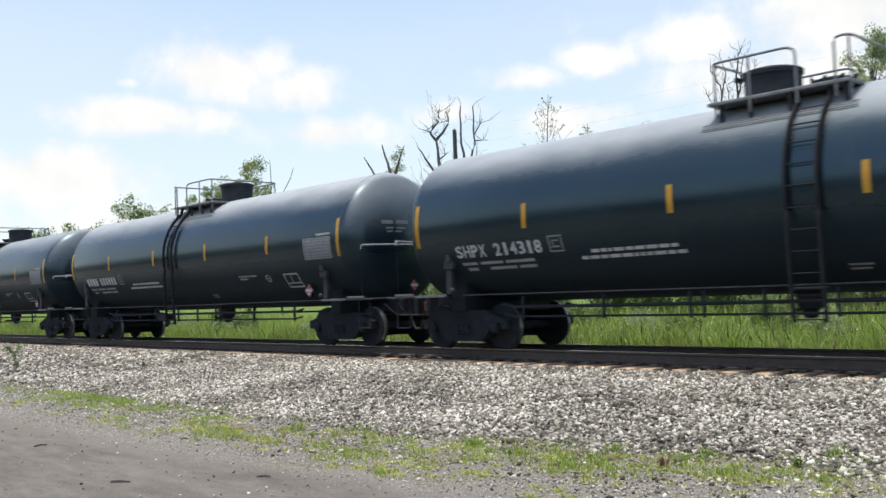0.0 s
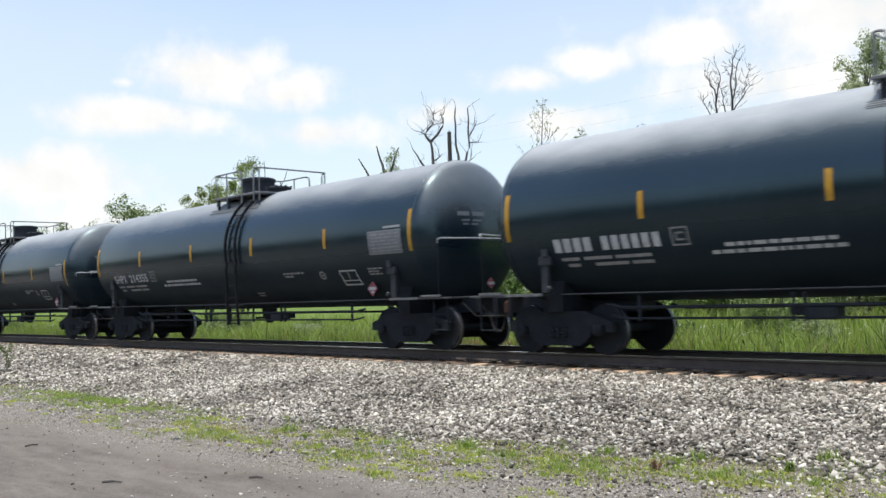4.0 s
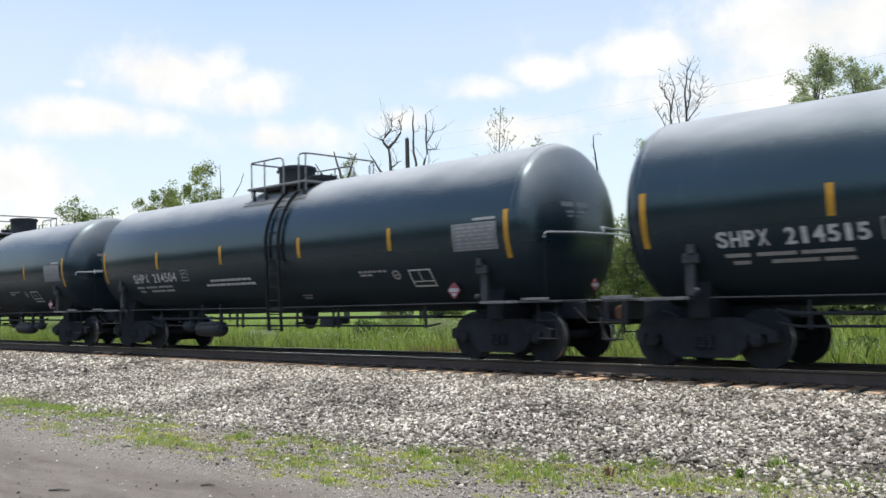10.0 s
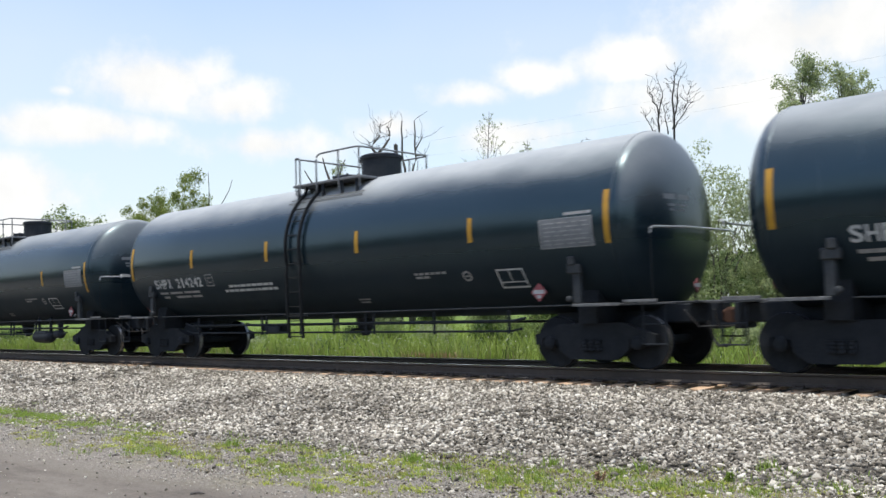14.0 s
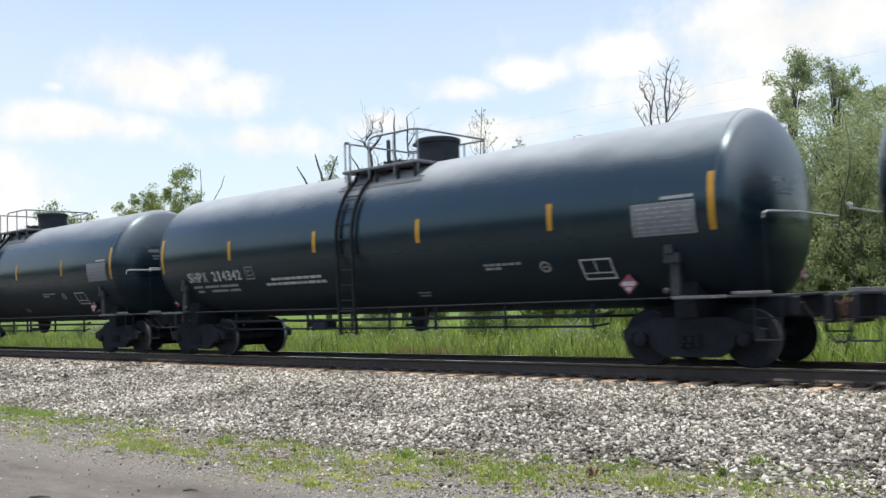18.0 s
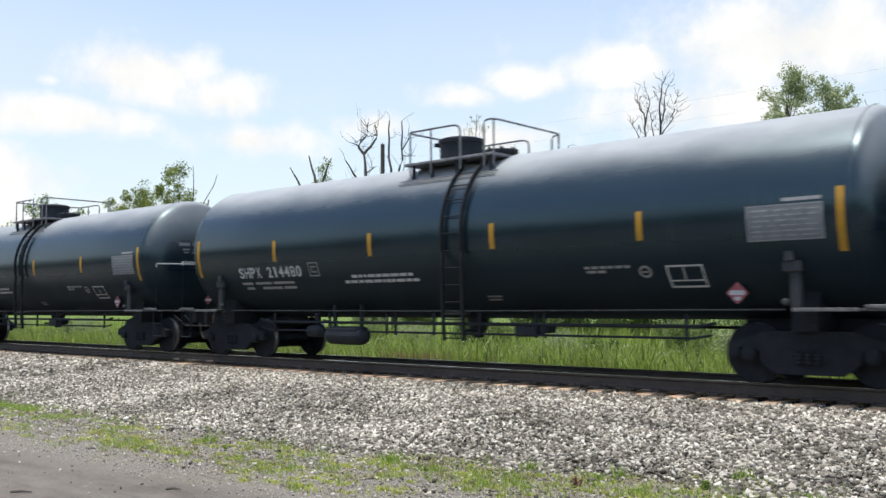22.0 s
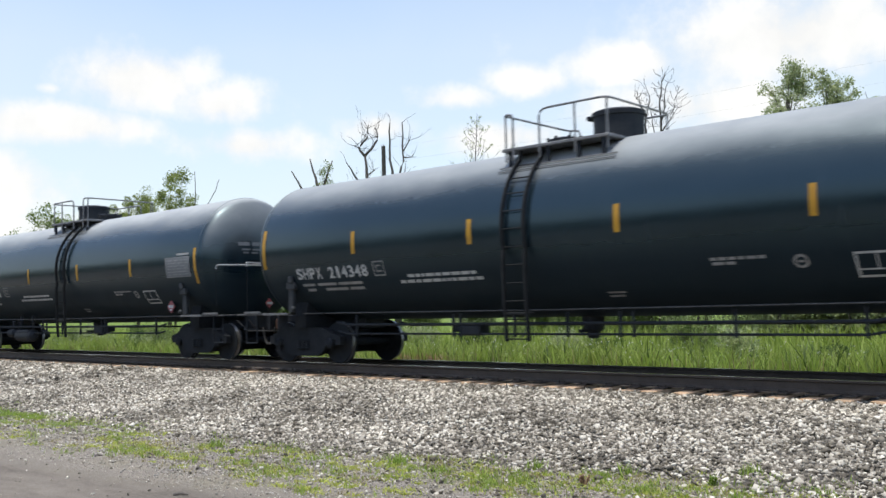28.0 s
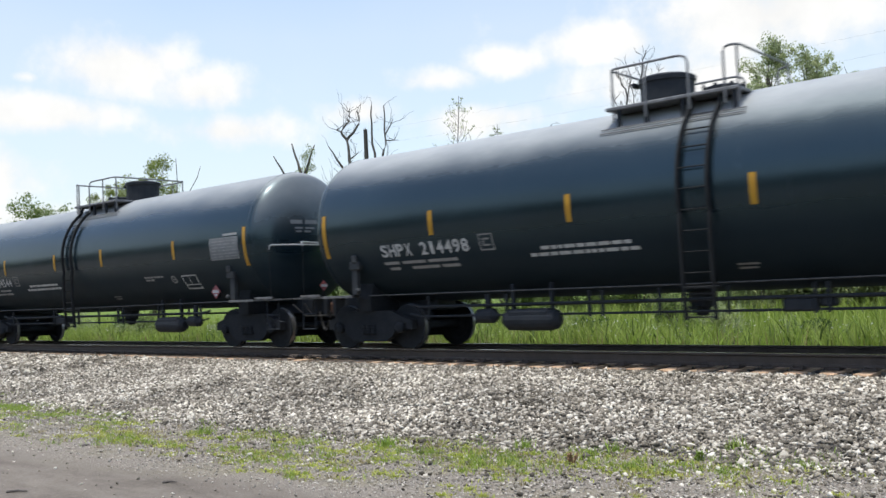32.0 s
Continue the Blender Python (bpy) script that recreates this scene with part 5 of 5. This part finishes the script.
dead_tree("snag", -51.9, 45.0, "forked dead snag with a few leafy shoots", [
    (0.24, ((0.0, 0), (0.0, 5), (0.0, 8.9))),
    (0.15, ((0.0, 8.9), (-0.35, 10.2), (-0.75, 11.7))),
    (0.14, ((0.0, 8.9), (0.45, 10.0), (0.95, 11.5))),
    (0.13, ((-0.3, 7.5), (-1.3, 9.3), (-2.1, 10.7)))], 61, 1, 46, [(0.1, 0.0, 12.3), (0.4, 0.0, 11.9), (0.6, 0.1, 12.5), (0.3, -0.1, 11.3), (0.7, 0.0, 11.5), (0.0, 0.0, 11.2), (0.5, 0.1, 12.8)])
spire(-36.7, 45.0, 14.3, 8.0, 2.0, 64, LEAF_PALE, "slim sparse young tree with a bare tip")
spire(-33.7, 45.0, 12.0, 6.5, 1.4, 65, LEAF, "slim sparse young tree")
leafy_tree(-21.9, 39.2, 11.1, 1.15, 4.0, 66, LEAF_PALE, 380, "slender pale green tree, leafy to the ground", 0.055, 36, 0.42)
leafy_tree(-23.9, 43.0, 9.0, 1.2, 2.5, 67, LEAF_PALE, 240, "slender green tree, leafy to the ground", 0.055, 36, 0.42)
dead_tree("bare_tree", -21.3, 40.0, "bare tree with a fan of fine grey twigs", [
    (0.075, ((0.30, 0), (0.25, 5), (0.25, 9.4), (0.16, 10.5), (0.25, 11.4), (0.43, 12.1))),
    (0.045, ((0.25, 9.2), (0.42, 10.4), (0.55, 11.3), (0.62, 11.8))),
    (0.065, ((-0.40, 0), (-0.43, 5), (-0.43, 9.3), (-0.54, 10.1), (-0.85, 10.7), (-0.92, 11.0))),
    (0.038, ((-0.43, 9.8), (-0.25, 10.8), (-0.40, 11.4))),
    (0.036, ((0.05, 9.0), (-0.10, 9.8), (-0.2, 10.4))),
    (0.032, ((0.35, 9.3), (0.8, 10.0), (1.2, 10.5))),
    (0.026, ((0.8, 10.0), (1.0, 10.7), (1.15, 11.2))),
    (0.026, ((-0.43, 8.8), (-0.8, 9.3), (-1.1, 9.8)))], 69, 4, 42, (), (0.2, 0.5, 0.006))

dead_tree("dead_sapling", -26.4, 40.0, "thin crooked bare stem of a dead sapling", [
    (0.085, ((0.30, 0), (0.27, 5), (0.22, 7.2), (0.04, 8.4), (0.0, 9.3)))], 72, 1, 42, (), (0.15, 0.4, 0.008))


def shrub(x, y, h, seed, mat, spread=0.27):
    """A thicket bush, leafy from the ground up, with an uneven outline."""
    rng = random.Random(seed)
    ob = new("shrub")
    ob.matrix_basis = pose(x, y, ground_height(x, y) - 0.05)
    bm = bmesh.new()
    tips = []
    for k in range(5):
        a = rng.uniform(0, math.tau)
        limbs(bm, rng, (0, 0, 0), (math.cos(a) * 0.35, math.sin(a) * 0.35, 1), h * 0.42, 0.06, 2, tips, 0.25, 0.3, (2, 3))
    part("stem", bm, BARK, ob)
    centres = []
    while len(centres) < 380:
        u, v, w = rng.uniform(-1, 1), rng.uniform(-1, 1), rng.uniform(0.02, 1)
        lim = (1 - abs(w - 0.45) ** 2.6 * 1.7) * (0.75 + 0.45 * noise.noise((u * 2 + seed, v * 2, w * 3)))
        if u * u + v * v < lim * lim and lim > 0:
            centres.append((u * h * spread, v * h * spread, w * h * (0.86 + 0.2 * noise.noise((u * 3, v * 3, seed)))))
    leaf_cloud("foliage", centres, 42, 0.47, 0.060, mat, seed, ob, "dense fluttering leaves")
    return tagged(ob, "dense leafy shrub at the edge of the meadow", "shrub")


# leafy trees and thicket at the bright end
leafy_tree(-15.0, 40.0, 12.1, 1.0, 9.3, 71, LEAF_PALE, 165, "grey-green broadleaf tree with an open crown", 0.055, 36, 0.32)
leafy_tree(-13.35, 40.5, 11.5, 0.95, 9.2, 75, LEAF_PALE, 165, "green broadleaf tree with an open crown", 0.055, 36, 0.32)
leafy_tree(-11.9, 40.3, 10.4, 0.7, 8.6, 73, LEAF_PALE, 120, "green broadleaf tree with an open crown", 0.055, 36, 0.32)
for i, (x, y, h, m) in enumerate(((-8.0, 33.5, 9.4, LEAF_PALE), (-10.6, 34.5, 9.0, LEAF_PALE), (-13.4, 34.5, 7.6, LEAF_PALE), (-16.6, 34.0, 8.4, LEAF_PALE), (-18.8, 35.0, 7.2, LEAF), (-20.6, 34.5, 6.2, LEAF), (-23.0, 35.0, 6.0, LEAF), (-4.8, 34.0, 9.0, LEAF_PALE), (-26.0, 36.0, 5.0, LEAF), (-30.0, 36.5, 4.4, LEAF_PALE), (-34.5, 37.0, 4.2, LEAF), (-39.5, 38.0, 4.0, LEAF_PALE), (-9.3, 37.5, 9.3, LEAF_PALE), (-12.0, 37.5, 8.6, LEAF), (-6.2, 37.0, 9.6, LEAF_PALE), (-14.8, 37.5, 7.8, LEAF_PALE), (-9.6, 36.2, 10.4, LEAF_PALE), (-11.7, 36.0, 10.0, LEAF_PALE), (-13.3, 36.6, 9.2, LEAF_PALE), (-7.2, 35.6, 10.2, LEAF), (-11.0, 38.5, 10.6, LEAF_PALE), (-13.0, 38.8, 10.2, LEAF_PALE))):
    shrub(x, y, h, 80 + i, m)


def low_bush(x, y, h, seed, mat):
    rng = random.Random(seed)
    ob = new("bush")
    ob.matrix_basis = pose(x, y, ground_height(x, y))
    bm = bmesh.new()
    tips = []
    for k in range(6):
        a = k * math.tau / 6
        limbs(bm, rng, (0, 0, -0.05), (math.cos(a) * 0.6, math.sin(a) * 0.6, 1), h * 0.55, 0.02, 1, tips)
    part("stem", bm, BARK, ob)
    leaf_cloud("foliage", tips, 45, h * 0.28, 0.055, mat, seed, ob)
    return tagged(ob, "low green bush growing in the long grass", "bush")


rng = random.Random(91)
for i in range(26):
    low_bush(-62 + i * 2.35 + rng.uniform(-0.8, 0.8), rng.uniform(20.5, 27.0), rng.uniform(0.8, 1.7), 200 + i, (LEAF, LEAF_PALE, LEAF_DARK)[i % 3])

# distant wood that closes the meadow, and the wood behind the camera
for k, (x0, x1, y0, y1, h, n, s) in enumerate(((-900, 300, 190, 230, 15, 15000, 1.5), (-600, 300, -52, -36, 14, 16000, 1.2))):
    g = np.random.default_rng(300 + k)
    c = np.stack([g.uniform(x0, x1, n), g.uniform(y0, y1, n), g.uniform(0, 1, n) ** 0.8 * h], -1)
    c[:, 2] *= 0.72 + 0.22 * np.sin(c[:, 0] * 0.13) * np.sin(c[:, 0] * 0.041 + 1) + 0.12 * np.sin(c[:, 0] * 0.47 + 2) * np.sin(c[:, 0] * 0.19)
    ob = leaf_cloud("wood", c, 3, 2.2, s, LEAF_DARK, 310 + k, None)
    tagged(ob, "continuous belt of green woodland across the fields", "wood", kind="stuff")


def utility_pole(x, y, h):
    ob = new("utility_pole")
    z = ground_height(x, y) - 0.1
    ob.matrix_basis = pose(x, y, z)
    bm = bmesh.new()
    lathe(bm, [(0, 0.17), (h * 0.5, 0.15), (h - 0.03, 0.125), (h, 0.10)], "z", 14)
    part("pole", bm, POLE, ob, "dark creosoted timber pole")
    bm = bmesh.new()
    lathe(bm, [(h, 0.03), (h + 0.06, 0.045), (h + 0.12, 0.03), (h + 0.13, 0.01)], "z", 10)
    part("insulator", bm, GALV, ob)
    return tagged(ob, "dark timber utility pole with its cables", "utility pole")


POLES = (-40.1, 4.0)
for x in POLES:
    utility_pole(x, 40.0, 12.1)
for dz in (0.0, -0.9):
    bm = bmesh.new()
    pts = []
    for i in range(25):
        k = i / 24
        pts.append((POLES[0] + (POLES[1] - POLES[0]) * k, 39.9, 11.15 + dz - 0.30 * 4 * k * (1 - k)))
    tube(bm, pts, 0.0022, 5)
    ob = part("cable", bm, WIRE, None)
    tagged(ob, "thin black overhead cable along the line", "cable")

# ---- weeds of the shoulder ----


# the larger patches along the ballast's foot: place and size
PATCHES = [
    (-25.0, 7.3, 0.5), (-22.8, 7.35, 0.5), (-20.6, 7.3, 0.45), (-18.4, 7.24, 0.42), (-17.3, 7.15, 0.36), (-16.0, 7.0, 0.36), (-14.6, 7.04, 0.42), (-14.0, 7.2, 0.3), (-13.2, 5.9, 0.22), (-12.6, 7.45, 0.22),
    (-11.8, 6.5, 0.34), (-10.9, 6.25, 0.36), (-10.2, 6.15, 0.30), (-9.5, 6.1, 0.24), (-9.9, 6.75, 0.24), (-8.6, 6.1, 0.14), (-9.0, 6.95, 0.26), (-8.6, 6.9, 0.24),
    (-8.0, 6.05, 0.22), (-7.7, 6.15, 0.20), (-8.0, 6.8, 0.24), (-7.2, 6.5, 0.20), (-6.7, 6.0, 0.14), (-6.6, 6.45, 0.20), (-7.05, 7.15, 0.24), (-6.8, 5.6, 0.10),
    (-6.6, 7.5, 0.28), (-5.7, 7.2, 0.2), (-5.5, 6.85, 0.16), (-5.2, 7.8, 0.2), (-4.4, 7.6, 0.3), (-3.6, 7.85, 0.3), (-2.8, 8.05, 0.28), (-6.2, 7.28, 0.3), (-5.5, 7.0, 0.24), (-4.2, 7.16, 0.22), (-3.8, 7.44, 0.22), (-3.2, 7.5, 0.25), (-11.2, 6.4, 0.34), (-6.7, 6.95, 0.26), (-6.1, 7.15, 0.28), (-5.3, 7.1, 0.26), (-4.5, 7.35, 0.26), (-3.9, 7.6, 0.26), (-5.0, 6.75, 0.2),
]


def weed_patches(seed, count, thin=1.0):
    """Ragged low patches: the larger ones, and small stray tufts between them."""
    g = random.Random(seed)
    spots = []
    for x, y, r in PATCHES:
        for k in range(7):
            spots.append((x + g.gauss(0, r * 1.2), y + g.gauss(0, r * 0.9), r * g.uniform(0.2, 0.9), g.uniform(0.2, 1.0)))
    for k in range(count):
        spots.append((g.uniform(-25, 0.5), g.uniform(5.5, 7.5), g.uniform(0.04, 0.12), thin))

    def where(rng, n):
        w = np.array([r * d for _, _, r, d in spots])
        i = rng.choice(len(spots), n, p=w / w.sum())
        s = np.array(spots)[i]
        a, d = rng.uniform(0, math.tau, n), np.abs(rng.normal(0, 0.6, n)) * s[:, 2]
        return s[:, 0] + 1.5 * d * np.cos(a), s[:, 1] + 0.9 * d * np.sin(a)
    return where


blades("weeds", 50000, weed_patches(17, 170), (0.012, 0.055), (0.004, 0.011), WEED, "low yellow-green weeds on the gravel shoulder", "weeds", 401, 1.3)
blades("weeds", 9000, weed_patches(18, 40), (0.03, 0.10), (0.003, 0.007), FRESH, "thin bright grass on the gravel shoulder", "weeds", 402, 0.8)


def fresh_strip(rng, n):
    x, y = -16.0 + rng.normal(0, 1.5, n * 2), 6.9 + rng.normal(0, 0.27, n * 2)
    keep = np.array([noise.noise((a * 1.3, b * 2.6, 1.0)) > -0.02 for a, b in zip(x, y)])
    return x[keep], y[keep]


blades("weeds", 9000, fresh_strip, (0.015, 0.07), (0.004, 0.010), FRESH, "dense fresh green grass at the foot of the ballast", "weeds", 404, 0.9)
blades("dry_weeds", 12000, weed_patches(19, 190), (0.015, 0.07), (0.003, 0.009), DRY, "dry straw-coloured weeds on the shoulder", "weeds", 403, 1.2)


def weed_plant(x, y, h, seed, mat=LEAF):
    ob = new("weed_plant")
    ob.matrix_basis = pose(x, y, ground_height(x, y))
    r = random.Random(seed)
    bm = bmesh.new()
    tips = []
    for i in range(4):
        limbs(bm, r, (r.uniform(-0.03, 0.03), r.uniform(-0.03, 0.03), -0.02), (r.uniform(-0.2, 0.2), r.uniform(-0.2, 0.2), 1), h * 0.7, 0.006, 1, tips, fork=(2, 2))
    part("stem", bm, mat, ob)
    leaf_cloud("leaves", tips, 10, h * 0.16, min(0.028, h * 0.12), mat, seed, ob, squash=1.3)
    return tagged(ob, "single upright green weed in the gravel", "weed")


weed_plant(-25.3, 8.6, 0.65, 1)
weed_plant(-3.77, 7.86, 0.10, 2, FRESH)
tagged(weed_plant(-4.80, 7.32, 0.10, 480, RUSTY), "withered brown weed in the gravel")
weed_plant(-9.2, 6.55, 0.07, 3, FRESH)
for k, (x, y, n) in enumerate(((-3.65, 8.4, 40), (-5.6, 7.7, 60), (-7.05, 7.15, 90), (-9.9, 6.8, 50), (-4.7, 7.95, 50))):
    blades("grass_tuft", n, lambda g, n, x=x, y=y: (x + g.normal(0, 0.05, n), y + g.normal(0, 0.04, n)), (0.05, 0.17), (0.004, 0.009), FRESH, "small tuft of bright grass in the stones", "grass tuft", 420 + k, 1.0)

# flower heads, and blades standing in for a rust-brown mound in the verge
g = np.random.default_rng(55)
fx, fy = g.uniform(-55, 2, 1500), g.uniform(17.4, 21.5, 1500)
leaf_cloud("flower_heads", np.stack([fx, fy, heights(fx, fy) + g.uniform(0.35, 0.95, 1500)], -1), 3, 0.025, 0.016, PETAL, 56, None)
tagged(bpy.data.objects["flower_heads"], "tiny white flower heads over the grass", "flowers", kind="stuff")
blades("russet_blades", 1500, lambda g, n: (-16.6 + g.normal(0, 0.55, n), 17.75 + g.normal(0, 0.14, n)), (0.15, 0.5), (0.01, 0.025), RUSTY, "rust-brown patch of blades by the track", "weeds", 57, 1.1)

# twigs and stones on the road
for i, (x, y, l, a) in enumerate(((-8.45, 3.70, 0.20, 38), (-10.6, 5.54, 0.10, 70), (-14.5, 3.6, 0.3, 160), (-7.6, 4.75, 0.14, 40), (-11.5, 4.1, 0.16, 100))):
    bm = bmesh.new()
    tube(bm, [(0, 0, 0), (l * 0.5, 0.012, 0.006), (l, -0.01, 0.002)], [0.012, 0.010, 0.005], 6)
    ob = part("twig", bm, DEAD, None)
    ob.matrix_basis = pose(x, y, ground_height(x, y) + 0.008, 0, 0, a)
    tagged(ob, "short dark twig lying on the dirt road", "twig")

# ---- what moves ----
# seconds and metres that the train has run
RUN = [
    (0, 14.203),
    (3, 66.487),
    (6, 118.762),
    (9, 171.182),
    (12, 223.701),
    (15, 276.328),
    (18, 329.176),
    (21, 381.935),
    (24, 434.811),
    (27, 487.940),
    (30, 540.687),
    (32, 575.455),
]


SLACK = {25: -0.04, 31: -0.08, 32: 0.11}  # play in the couplings


def travelled(t):
    for (t0, s0), (t1, s1) in zip(RUN, RUN[1:]):
        if t <= t1:
            return s0 + (s1 - s0) * (t - t0) / (t1 - t0)
    return RUN[-1][1]


def motions():
    for i, car in enumerate(CARS):
        x0 = (FIRST + i) * PITCH + 7.67 + SLACK.get(i, 0.0)
        walk(car, [(t, pose(x0 - s, TRACK_Y, 0)) for t, s in RUN])
    # all wheels roll alike: one turning, shared by every wheelset
    sets = [w for car in CARS for truck in car.children if truck.name.startswith("truck") for w in truck.children if w.name.startswith("wheelset")]
    turn = [(k / FPS, Matrix.Rotation(-(travelled(k / FPS) - RUN[0][1]) / WHEEL_R, 4, "Y")) for k in range(0, 32 * FPS + 1)]
    walk(sets[0], turn)
    keys = sets[0].animation_data
    for w in sets[1:]:
        w.rotation_mode = "QUATERNION"
        data = w.animation_data_create()
        data.action = keys.action
        data.action_slot = keys.action_slot


motions()
